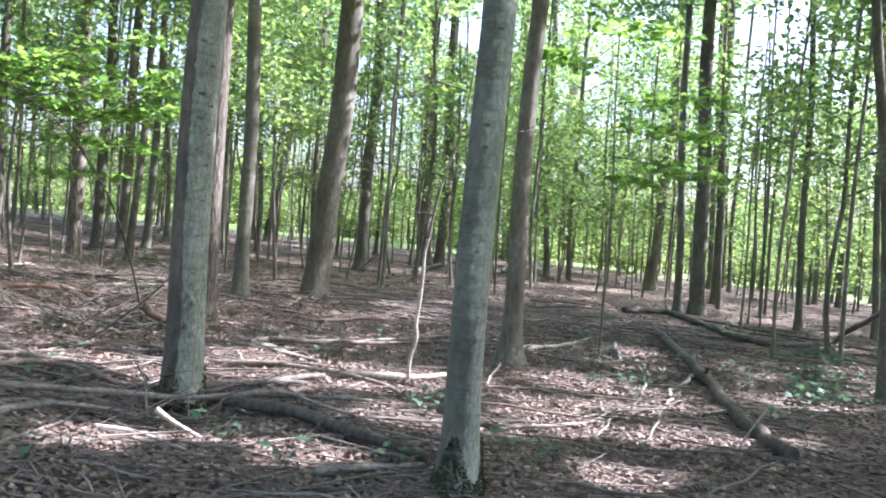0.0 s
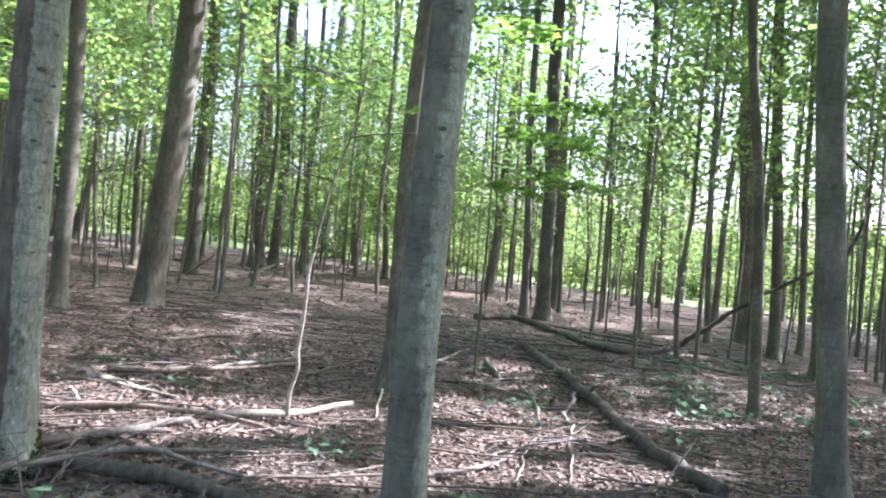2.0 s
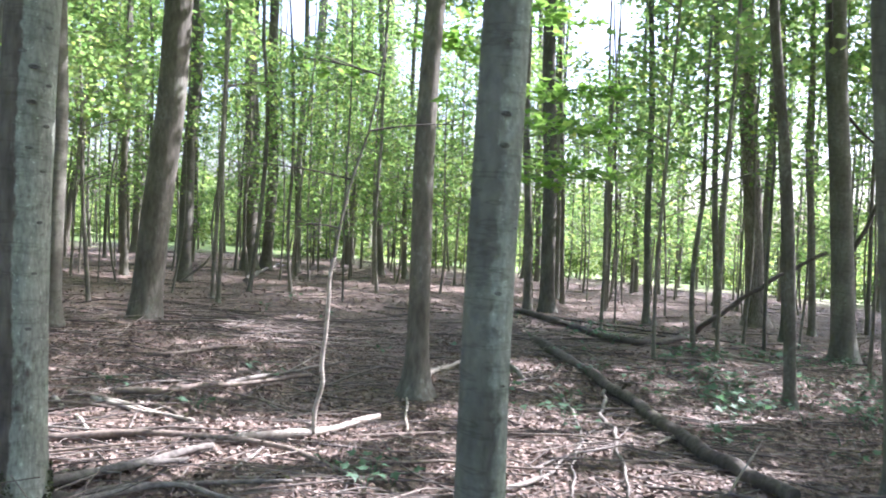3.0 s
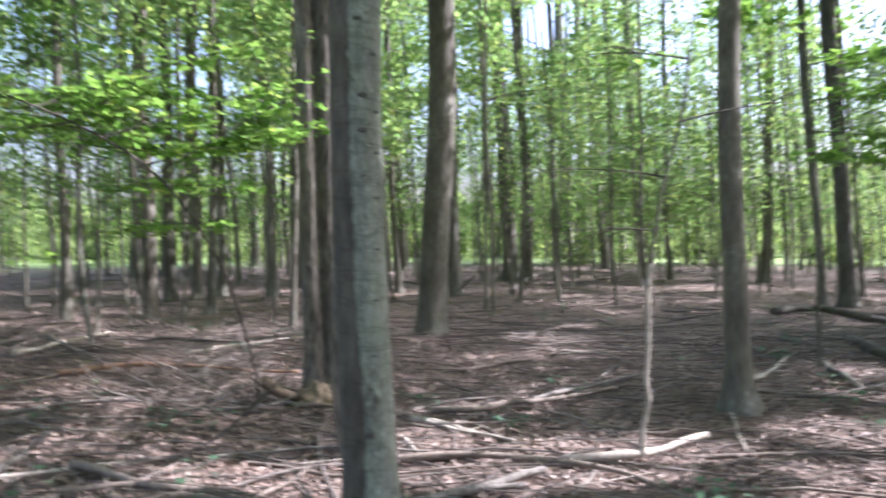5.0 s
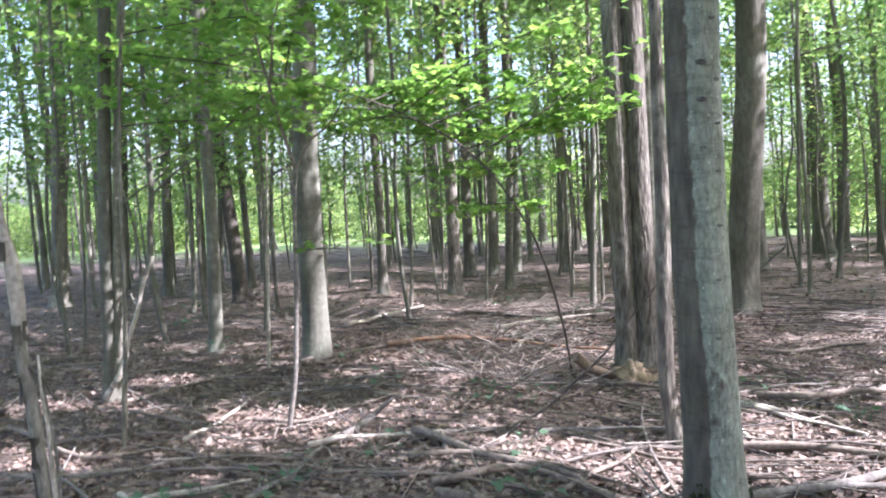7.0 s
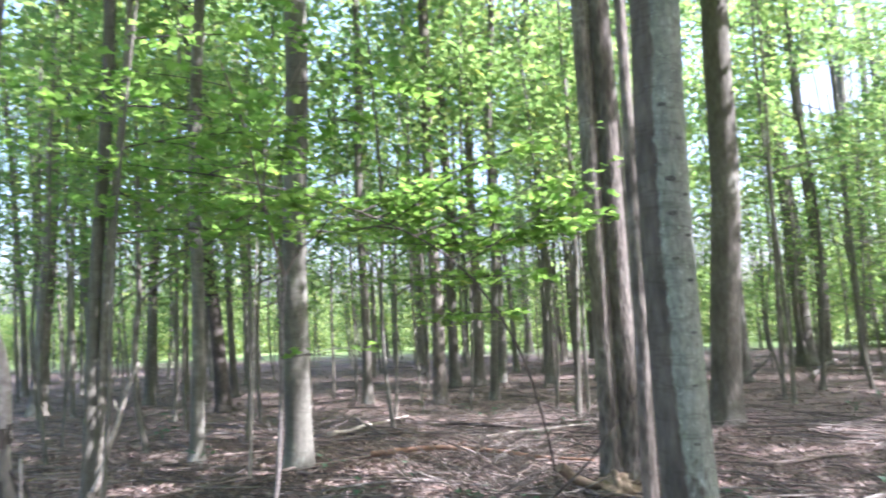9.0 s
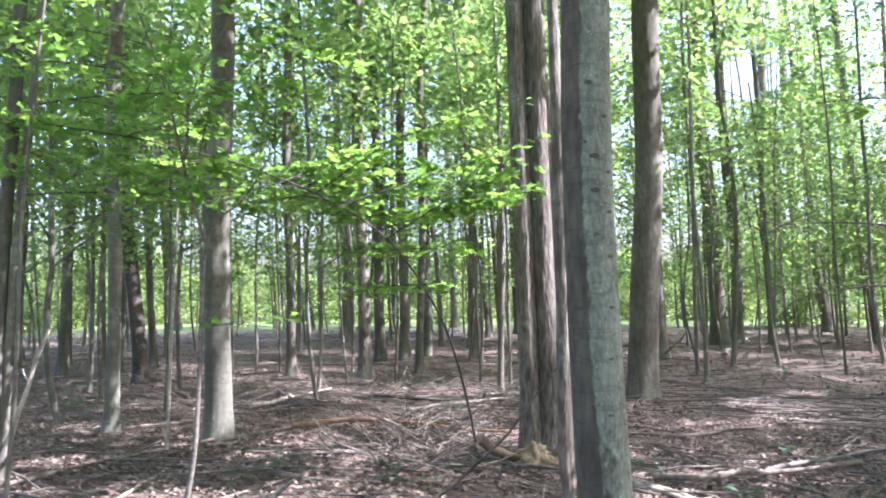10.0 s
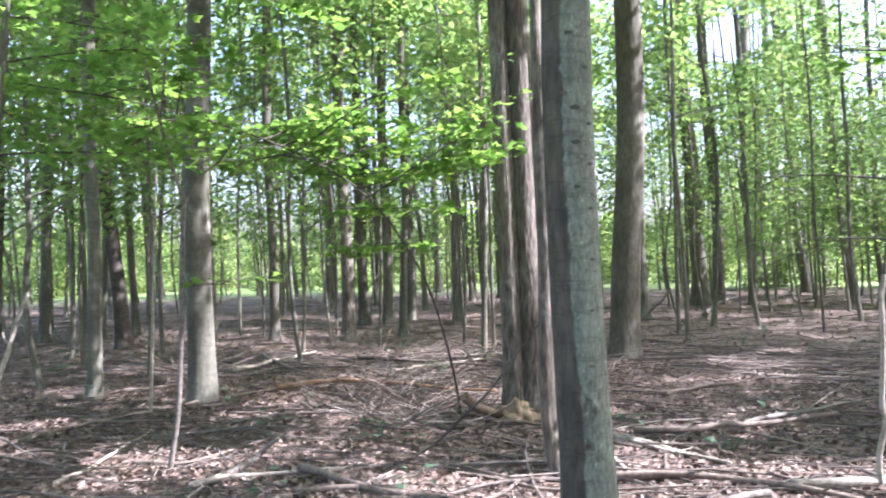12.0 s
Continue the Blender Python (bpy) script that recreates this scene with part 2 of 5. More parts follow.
LITTER, TWIGS, FLOOR = litter_material(), twig_material(), ground_material()

# ---- mesh helpers ----
rng = np.random.default_rng(7)


def height(x, y):
    """The forest floor: nearly level, with low swells."""
    x, y = np.asarray(x, float), np.asarray(y, float)
    z = 0.035 * np.sin(0.9 * x + 0.4) * np.sin(0.7 * y + 1.1) + 0.02 * np.sin(2.1 * x + 1.3 * y) + 0.012 * np.sin(4.3 * x - 3.1 * y + 2)
    return z - 0.13 * np.exp(-((x + 1.55) ** 2 + (y - 5.75) ** 2) / 0.5)


def mesh_of(name, verts, size, material, smooth=False, faces=None):
    """A mesh of faces with `size` corners each; without `faces` the corners follow one another."""
    verts = np.asarray(verts, np.float32).reshape(-1, 3)
    idx = np.arange(len(verts), dtype=np.int32) if faces is None else np.asarray(faces, np.int32).ravel()
    me = bpy.data.meshes.new(name)
    count = len(idx) // size
    me.vertices.add(len(verts))
    me.vertices.foreach_set("co", verts.ravel())
    me.loops.add(len(idx))
    me.loops.foreach_set("vertex_index", idx)
    me.polygons.add(count)
    me.polygons.foreach_set("loop_start", np.arange(0, len(idx), size, dtype=np.int32))
    me.polygons.foreach_set("use_smooth", np.full(count, smooth))
    me.materials.append(material)
    me.update(calc_edges=True)
    return me


def part(name, me, parent, label=""):
    ob = new(name, me)
    ob.parent = parent
    return tagged(ob, label)


def smooth_path(points, steps):
    """Catmull-Rom curve through the points."""
    P = np.array(points, float)
    if len(P) == 2:
        return P[0] + (P[1] - P[0]) * np.linspace(0, 1, steps + 1)[:, None]
    P = np.vstack([2 * P[0] - P[1], P, 2 * P[-1] - P[-2]])
    out = []
    for a, b, c, d in zip(P, P[1:], P[2:], P[3:]):
        t = np.linspace(0, 1, steps, endpoint=False)[:, None]
        out.append(0.5 * (2 * b + (c - a) * t + (2 * a - 5 * b + 4 * c - d) * t * t + (3 * b - a - 3 * c + d) * t ** 3))
    return np.vstack(out + [P[-2:-1]])


def tube(path, radii, sides, relief=None):
    """Corners and quads of a tube; relief(angle, along) scales its radius."""
    path, radii = np.asarray(path, float), np.asarray(radii, float)
    way = np.gradient(path, axis=0)
    way /= np.linalg.norm(way, axis=1)[:, None] + 1e-9
    ref = np.where(np.abs(way[:, 2:3]) > 0.8, np.array([[1.0, 0, 0]]), np.array([[0, 0, 1.0]]))
    u = np.cross(ref, way)
    u /= np.linalg.norm(u, axis=1)[:, None]
    v = np.cross(way, u)
    a = np.linspace(0, 2 * np.pi, sides, endpoint=False)
    r = np.repeat(radii[:, None], sides, 1)
    if relief is not None:
        s = np.concatenate([[0], np.cumsum(np.linalg.norm(np.diff(path, axis=0), axis=1))])
        r = r * relief(a[None, :], s[:, None])
    pts = path[:, None] + r[..., None] * (np.cos(a)[None, :, None] * u[:, None] + np.sin(a)[None, :, None] * v[:, None])
    i, j = np.meshgrid(np.arange(len(path) - 1), np.arange(sides), indexing="ij")
    k = (j + 1) % sides
    q = np.stack([i * sides + j, i * sides + k, (i + 1) * sides + k, (i + 1) * sides + j], -1).reshape(-1, 4)
    ends = np.vstack([path[0], path[-1]])
    top = (len(path) - 1) * sides
    verts = np.vstack([pts.reshape(-1, 3), ends])
    return verts, q, top


def tube_mesh(name, path, radii, sides, material, relief=None):
    verts, q, top = tube(path, radii, sides, relief)
    me = bpy.data.meshes.new(name)
    n = len(verts)
    faces = [tuple(f) for f in q.tolist()]
    faces += [(n - 2, (m + 1) % sides, m) for m in range(sides)]
    faces += [(n - 1, top + m, top + (m + 1) % sides) for m in range(sides)]
    me.from_pydata(verts.tolist(), [], faces)
    me.polygons.foreach_set("use_smooth", [True] * len(q) + [False] * (2 * sides))
    me.materials.append(material)
    return me


def join_tubes(name, tubes, sides, material):
    """Several tubes in one mesh (the twigs of one limb, or the sticks of the litter)."""
    V, Q, n = [], [], 0
    for path, radii in tubes:
        v, q, _ = tube(path, radii, sides)
        V.append(v)
        Q.append(q + n)
        n += len(v)
    return mesh_of(name, np.vstack(V), 4, material, True, np.vstack(Q))


# leaf outlines in the plane, the stalk at the origin, the tip at (0, 1)
RHOMB = np.array([(0, 0), (0.42, 0.5), (0, 1.0), (-0.42, 0.5)])
MAPLE = np.array([(0, 0.08), (0.28, 0.0), (0.3, 0.18), (0.56, 0.42), (0.24, 0.52), (0, 1.0), (-0.24, 0.52), (-0.56, 0.42), (-0.3, 0.18), (-0.28, 0.0)])


def leaves(places, sizes, tilt, outline=RHOMB, fold=0.12):
    """Corners of leaves that lie nearly level, each turned and tipped at random."""
    n = len(places)
    yaw = rng.uniform(0, 2 * np.pi, n)
    up = np.stack([rng.normal(0, tilt, n), rng.normal(0, tilt, n), np.ones(n)], 1)
    up /= np.linalg.norm(up, axis=1)[:, None]
    tip = np.stack([np.cos(yaw), np.sin(yaw), np.zeros(n)], 1)
    tip -= up * np.sum(tip * up, 1)[:, None]
    tip /= np.linalg.norm(tip, axis=1)[:, None]
    side = np.cross(tip, up)
    o = outline
    bend = fold * np.abs(o[:, 0]) - 0.25 * fold * o[:, 1] ** 2
    s = np.asarray(sizes)[:, None, None]
    return places[:, None] + s * (o[None, :, 0:1] * side[:, None] + (o[None, :, 1:2] - 0.5) * tip[:, None] + bend[None, :, None] * up[:, None])


# sunlit places on the floor and on two trunks: the crowns have gaps towards the sun there
SPOTS = [(-0.38, 12.68), (0.02, 18.36), (-0.10, 7.50), (-0.74, 7.17), (-1.50, 7.34), (0.36, 7.70), (8.57, 17.58), (13.41, 35.28), (3.91, 9.98), (1.34, 7.12), (3.77, 8.47), (1.31, 19.75), (2.26, 8.02), (2.16, 9.43), (2.16, 6.62), (2.94, 6.51), (4.30, 15.16), (-1.58, 4.94), (-1.60, 4.62), (-0.52, 7.17), (-1.34, 7.76), (-3.50, 9.94), (3.88, 10.81), (1.46, 8.18), (10.82, 28.97), (1.22, 6.60), (2.12, 7.77), (-0.03, 6.08), (1.11, 7.30), (2.22, 6.37), (-0.38, 5.05), (-5.67, 5.43), (-2.10, 6.89), (-1.15, 8.89), (-1.34, 7.33), (-0.97, 12.76), (-0.61, 13.09), (1.34, 27.48), (-0.42, 24.49), (0.9, 5.9), (1.6, 5.5), (-1.2, 5.2), (-0.9, 7.0), (1.9, 7.3)]


def crosses(x, y, trunk_x, trunk_y, wide):
    """Whether the sunbeam to (x, y) passes a trunk."""
    w = (math.cos(SUN_AZIMUTH), math.sin(SUN_AZIMUTH))
    dx, dy = trunk_x - x, trunk_y - y
    return abs(dx * w[1] - dy * w[0]) < wide and 0 < dx * w[0] + dy * w[1] < 4


for k in range(30):
    spot = (rng.uniform(-12, 12), rng.uniform(10, 28))
    if not (crosses(*spot, -1.53, 6.06, 0.7) or crosses(*spot, 0.54, 4.75, 0.7)):
        SPOTS.append(spot)
GAPS = np.array([(x, y, 0.0) for x, y in SPOTS] + [(-2.5, 9.15, 1.7), (-2.5, 9.15, 2.9), (0, 7.3, 0.3), (0.05, 7.3, 0.8), (0.1, 7.3, 1.2), (-4.5, 6.7, 0.3), (-5.63, 5.44, 0), (-6.6, 7.42, 0), (-3.5, 7.7, 2.2), (-4.9, 7.1, 2.6), (-3.6, 7.55, 3.25), (-2.3, 7.85, 3.15), (-4.9, 6.3, 3.9), (-5.74, 8.88, 0.5), (-2.03, 6.64, 0), (-2.78, 6.70, 0)])
# two openings of the canopy at the wood's edge
CLEARINGS = (((-0.5, 1.0), Vector((0.0, 0.972, 0.235)), 0.035), ((0, 1.0), Vector((0.325, 0.91, 0.255)), 0.075), ((0, 1.0), Vector((0.55, 0.79, 0.26)), 0.06))


def thinned(p):
    """Leaves at p, without those in the gaps of the canopy."""
    w = np.array(SUN_WAY)
    keep = np.ones(len(p), bool)
    for i, g in enumerate(GAPS):
        d = p - g
        along = d @ w
        off = np.linalg.norm(d - along[:, None] * w, axis=1)
        wide = 0.42 if i >= len(SPOTS) or (g[0] > -1.6 and g[1] < 8.5) else 0.31
        keep &= ~((along > 0.5) & (off < wide + 0.16 * np.sin(5.0 * i + p[:, 2])))
    for (x, y), way, half in CLEARINGS:
        d = p - np.array((x, y, 1.45))
        far = np.linalg.norm(d, axis=1)
        c = (d @ np.array(way)) / np.maximum(far, 0.01)
        keep &= ~((far > 14) & (np.arccos(np.clip(c, -1, 1)) < half * (1 + 0.35 * np.sin(3 * p[:, 0] + p[:, 2]))))
    return keep


def crown(base, z0, z1, reach, limbs, count, size, material, outline=RHOMB, tilt=0.7, lean=(0, 0), rise=0.25, shape=0.6):
    """Leaf places on level sprays round a stem; returns the leaf mesh and the limbs' paths, both from the base."""
    tubes, P = [], []
    per = max(int(count / limbs), 1)
    for k in range(limbs):
        f = (k + rng.uniform(0, 1)) / limbs
        z = z0 + (z1 - z0) * f
        a = 2.4 * k + rng.uniform(-0.5, 0.5)
        long = reach * (1 - shape * f) * rng.uniform(0.7, 1.15)
        out = np.array([math.cos(a), math.sin(a), 0])
        side = np.array([-out[1], out[0], 0])
        foot = np.array([lean[0] * z, lean[1] * z, z])
        bow = rng.uniform(-0.2, 0.2)
        s = np.linspace(0, 1, 6)[:, None]
        spine = foot + out * long * s + side * bow * long * s ** 2 + np.array([0, 0, 1]) * long * (rise * s - 0.22 * s ** 2)
        tubes.append((spine, np.linspace(0.007 + 0.005 * long, 0.002, 6)))
        twigs = max(per // 9, 1)
        ts = rng.uniform(0.2, 1.0, twigs)
        at = foot + out * long * ts[:, None] + side * (bow * long * ts ** 2)[:, None] + np.array([0, 0, 1]) * (long * (rise * ts - 0.22 * ts ** 2))[:, None]
        at = at + side * (rng.normal(0, 0.3, twigs) * long * (1.05 - 0.6 * ts))[:, None] + np.array([0, 0, 1]) * rng.normal(-0.04, 0.2, twigs)[:, None]
        spread = np.array([1.6 * size, 1.6 * size, 1.0 * size])
        P.append((at[:, None] + rng.normal(0, 1, (twigs, 9, 3)) * spread).reshape(-1, 3))
    P = np.vstack(P)
    P = P[thinned(P + np.array(base))]
    tubes = [q for q in tubes if thinned(q[0][2:] + np.array(base)).all()]
    me = mesh_of("crown", leaves(P, size * rng.uniform(0.65, 1.25, len(P)), tilt, outline), len(outline), material)
    return me, tubes


def limbwork(tubes, material, owner, far):
    """Each limb is a part; far off they are too small to pick apart and stay joined."""
    if far and tubes:
        tagged(part("branchwork", join_tubes("branchwork", tubes, 4, material), owner), kind="stuff")
    elif not far:
        for q in tubes:
            part("limb", join_tubes("limb", [q], 6, material), owner)


def lumps(amount, seed):
    r = np.random.default_rng(seed)
    ph = r.uniform(0, 6.28, 8)
    return lambda a, s: 1 + amount * (np.sin(a + ph[0] + 0.7 * s) + 0.7 * np.sin(2 * a + ph[1] - 1.1 * s) + 0.5 * np.sin(3 * a + ph[2] + 2.3 * s) + 0.5 * np.sin(5.1 * s + ph[3] + a) + 0.4 * np.sin(11 * s + ph[4] - 2 * a))


def furrows(depth, count, seed):
    """Ridged bark: plates that wander up the trunk."""
    r = np.random.default_rng(seed)
    ph = r.uniform(0, 6.28, 6)

    def relief(a, s):
        warp = 0.5 * np.sin(4.1 * s + ph[0] + 3 * a) + 0.4 * np.sin(9.7 * s + ph[1] - 2 * a) + 0.3 * np.sin(21 * s + ph[2] + 5 * a)
        ridge = np.abs(np.sin(0.5 * count * (a + 0.1 * warp) + 1.6 * warp))
        cross = np.sin(27 * s + 4 * np.sin(4 * a + ph[3]) + 6 * warp)
        return 1 + depth * (ridge ** 0.7 - 0.6) + 0.35 * depth * cross + 0.03 * np.sin(a + ph[4] + 0.8 * s) + 0.02 * np.sin(2 * a + ph[5])
    return relief


def flare(z, r, amount=0.55, tall=0.22):
    return r * (1 + amount * np.exp(-np.maximum(z, 0) / tall))


def tree(name, x, y, r, lean=(0, 0), tall=15.0, bark_kind=None, label="", category="tree", bow=0.0, sides=14, relief=None, rings=26,
         canopy=(5.5, 3.2, 4000), leaf=None, leaf_size=0.155, limbs=11, group="", taper=0.35, flared=0.55, outline=RHOMB, rise=0.3, far=False):
    """A tree: trunk, limbs and crown under an Empty at its foot."""
    z = float(height(x, y))
    t = tagged(new(name), label, category, group)
    t.matrix_world = pose(x, y, z)
    zs = np.concatenate([[-0.25, -0.08, 0.0], np.linspace(0.04, 1, rings) ** 1.5 * tall])
    ph = rng.uniform(0, 6.28)
    wob = 0.012 * np.sin(1.1 * zs + ph) * np.minimum(zs, 3) + bow * np.sin(np.pi * np.clip(zs / tall * 2.4, 0, 1))
    path = np.stack([lean[0] * zs + wob, lean[1] * zs + 0.3 * wob, zs], 1)
    radii = flare(zs, r * (1.04 - taper * (zs / tall) - 0.5 * np.clip(zs / tall - 0.6, 0, 1)), flared, 0.12 + r * 0.6)
    part("trunk", tube_mesh("trunk", path, radii, sides, bark_kind, relief or lumps(0.022, int(rng.integers(1e6)))), t)
    if canopy:
        z0, reach, count = canopy
        me, tubes = crown((x, y, z), z0, tall - 0.3, reach, limbs, count, leaf_size, leaf or LEAF, outline, lean=lean, rise=rise)
        limbwork(tubes, bark_kind, t, far)
        part("crown", me, t)
    return t

# ---- the ground ----
def ground_sheet():
    """One sheet to the horizon: fine near the path, coarse beyond."""
    r = np.concatenate([np.linspace(0.0, 14, 71), np.geomspace(14.6, 900, 46)])
    a = np.linspace(0, 2 * np.pi, 144, endpoint=False)
    R, A = np.meshgrid(r, a, indexing="ij")
    X, Y = R * np.cos(A), 6 + R * np.sin(A)
    Z = height(X, Y) * np.clip(1.6 - R / 40, 0, 1)
    i, j = np.meshgrid(np.arange(len(r) - 1), np.arange(len(a)), indexing="ij")
    k, n = (j + 1) % len(a), len(a)
    q = np.stack([i * n + j, (i + 1) * n + j, (i + 1) * n + k, i * n + k], -1)
    return mesh_of("ground", np.stack([X, Y, Z], -1), 4, FLOOR, True, q)


tagged(new("ground", ground_sheet()), "level forest floor of dark soil and dead leaves, meadow beyond", "ground", kind="structure")


def floor_spread(n, near, far, power=1.0):
    """Places on the floor in front of the path, denser close by."""
    r = near + (far - near) * rng.uniform(0, 1, n) ** power
    a = radians(100) + rng.uniform(-1, 1, n) * radians(62)
    x, y = -0.4 + r * np.cos(a), 1.4 + r * np.sin(a)
    return np.stack([x, y, height(x, y)], 1)


def dead_leaves():
    p = np.vstack([floor_spread(100000, 1.8, 12, 1.0), floor_spread(40000, 8, 36, 1.1)])
    size = rng.uniform(0.022, 0.06, len(p)) * np.where(np.arange(len(p)) < 100000, 1, 1.25)
    p[:, 2] += 0.008 + 0.014 * rng.uniform(0, 1, len(p))
    return mesh_of("dead_leaves", leaves(p, size, 0.38, fold=0.35), 4, LITTER)


def loose_twigs():
    tubes = []
    for q in np.vstack([floor_spread(2900, 1.8, 13, 1.0), floor_spread(1300, 9, 36, 1.1)]):
        long, a = rng.uniform(0.15, 1.1) * (1 if q[1] < 12 else 1.6), rng.uniform(0, np.pi) if rng.uniform() < 0.5 else rng.normal(0.0, 0.35)
        way = np.array([math.cos(a), math.sin(a), rng.normal(0, 0.05)])
        side = np.array([-way[1], way[0], 0]) * rng.normal(0, 0.08) * long
        mid = q + way * long * 0.5 + side
        r = rng.uniform(0.002, 0.0065) * (1 if q[1] < 12 else 1.5)
        path = np.array([q, mid, q + way * long])
        path[:, 2] = np.maximum(path[:, 2], height(path[:, 0], path[:, 1]) + 0.012) + rng.uniform(0.005, 0.03)
        tubes.append((path, (r, r * 0.85, r * 0.5)))
    return join_tubes("loose_twigs", tubes, 4, TWIGS)


tagged(new("dead_leaves", dead_leaves()), "carpet of curled brown and greyish dead leaves", "leaf litter", kind="stuff")
tagged(new("loose_twigs", loose_twigs()), "scattered thin grey and brown twigs on the litter", "twigs", kind="stuff")



def stick_path(q):
    """A dead stick on the litter, more often than not lying across the view."""
    long, a = rng.uniform(0.6, 2.2), rng.normal(0.1, 0.5) if rng.uniform() < 0.7 else rng.uniform(0, np.pi)
    way, side = np.array([math.cos(a), math.sin(a), 0]), np.array([-math.sin(a), math.cos(a), 0])
    s = np.linspace(0, 1, 6)
    path = q + way * (long * s)[:, None] + side * (rng.normal(0, 0.06) * long * np.sin(np.pi * s) + rng.normal(0, 0.02, 6))[:, None]
    r = rng.uniform(0.006, 0.015)
    path[:, 2] = height(path[:, 0], path[:, 1]) + r + rng.uniform(0.01, 0.05) * np.sin(np.pi * s * rng.uniform(0.5, 1.5)) ** 2
    return path, np.linspace(r, r * 0.45, 6)


for q in floor_spread(290, 2.2, 14, 0.9):
    path, radii = stick_path(q)
    foot = path[0].copy()
    stick_ob = tagged(new("dead_stick", join_tubes("dead_stick", [(path - foot, radii)], 6, (TWIGS, WOOD_GREY, WOOD_BROWN)[int(rng.integers(3))])), "thin dead stick lying on the leaf litter", "stick", "dead sticks")
    stick_ob.matrix_world = Matrix.Translation(foot)
tagged(new("far_sticks", join_tubes("far_sticks", [stick_path(q) for q in floor_spread(260, 10, 34, 1.1)], 6, TWIGS)), "dead grey-brown sticks strewn over the litter further off", "dead sticks", kind="stuff")

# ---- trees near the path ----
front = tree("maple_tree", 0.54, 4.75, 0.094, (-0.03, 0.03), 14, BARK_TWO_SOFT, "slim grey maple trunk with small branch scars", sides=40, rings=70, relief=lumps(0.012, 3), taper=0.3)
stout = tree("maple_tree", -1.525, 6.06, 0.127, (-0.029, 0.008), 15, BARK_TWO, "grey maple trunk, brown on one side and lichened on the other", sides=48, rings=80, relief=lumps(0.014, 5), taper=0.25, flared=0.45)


def knot_mesh():
    """A healed branch scar: a puckered ring round a dark hollow."""
    bm = bmesh.new()
    rings, sides = ((1.0, 0.0), (0.8, 0.35), (0.5, 0.5), (0.3, 0.3), (0.1, 0.12)), 10
    rows = [[bm.verts.new((r * math.cos(6.2832 * k / sides), 0.5 * r * math.sin(6.2832 * k / sides), h)) for k in range(sides)] for r, h in rings]
    for a, b in zip(rows, rows[1:]):
        for k in range(sides):
            bm.faces.new((a[k], a[(k + 1) % sides], b[(k + 1) % sides], b[k]))
    bm.faces.new(rows[-1])
    me = bpy.data.meshes.new("knot")
    bm.to_mesh(me)
    bm.free()
    me.polygons.foreach_set("use_smooth", [True] * len(me.polygons))
    me.materials.append(KNOT)
    return me


KNOT_MESH = knot_mesh()


def knot(owner, lean, r, z, degrees, size):
    """A scar on the trunk at that height, facing that compass direction (0 = +x, 90 = +y)."""
    a = radians(degrees)
    k = part("knot", KNOT_MESH, owner, "dark branch scar")
    n = Vector((math.cos(a), math.sin(a), 0))
    turn = n.to_track_quat("Z", "Y").to_matrix().to_4x4()
    k.matrix_local = Matrix.Translation((lean[0] * z + n.x * r, lean[1] * z + n.y * r, z)) @ turn @ Matrix.Diagonal((size * 1.4, size * 1.4, size * 1.3, 1))


for z, a, s in ((2.25, -68, 0.021), (2.08, -70, 0.02), (1.97, -38, 0.013), (2.17, -36, 0.013), (1.75, -42, 0.012), (1.5, -45, 0.012), (1.86, -72, 0.014),
                (1.62, -88, 0.011), (2.32, -92, 0.016), (1.25, -52, 0.011), (0.98, -60, 0.013), (2.45, -40, 0.014), (2.62, -75, 0.016), (0.7, -80, 0.012), (1.42, -110, 0.011)):
    knot(stout, (-0.029, 0.008), 0.127, z, a, s)
for z, a, s in ((1.98, -82, 0.016), (1.86, -84, 0.016), (2.03, -38, 0.011), (1.93, -36, 0.01), (2.26, -84, 0.014), (1.55, -40, 0.009), (1.3, -84, 0.012),
                (0.95, -62, 0.01), (2.5, -60, 0.014), (1.12, -105, 0.01), (0.6, -88, 0.01), (2.75, -95, 0.012)):
    knot(front, (-0.03, 0.03), 0.0935, z, a, s)



def moss_skirt(owner, r, amount, tall, count):
    """Small uneven cushions of moss on a trunk's foot."""
    a = rng.uniform(0, 6.283, count)
    z = tall * rng.uniform(0, 1, count) ** 1.8 * (0.6 + 0.4 * np.sin(3 * a + 1)) + 0.005
    d = flare(z, 1.04 * r, amount, 0.12 + r * 0.6) + 0.004
    p = np.stack([d * np.cos(a), d * np.sin(a), z], 1)
    tagged(part("moss", mesh_of("moss", leaves(p, rng.uniform(0.01, 0.026, count), 1.1), len(RHOMB), MOSS), owner, "dark green moss round the foot"), kind="stuff")


moss_skirt(front, 0.094, 0.55, 0.32, 2600)
moss_skirt(stout, 0.127, 0.45, 0.3, 2200)
tree("maple_tree", 0.92, 8.75, 0.092, (-0.027, 0.005), 14, BARK_BROWN, "slender brown-grey tree with roots spreading at its foot", sides=26, rings=50, flared=1.1, relief=lumps(0.02, 8), canopy=(5.5, 3.6, 6500), limbs=16)
tree("oak_tree", -2.15, 13.15, 0.195, (0.035, -0.007), 17, BARK_BROWN, "tall straight brown-grey trunk leaning slightly", sides=32, rings=60, relief=furrows(0.025, 24, 4), flared=0.25)

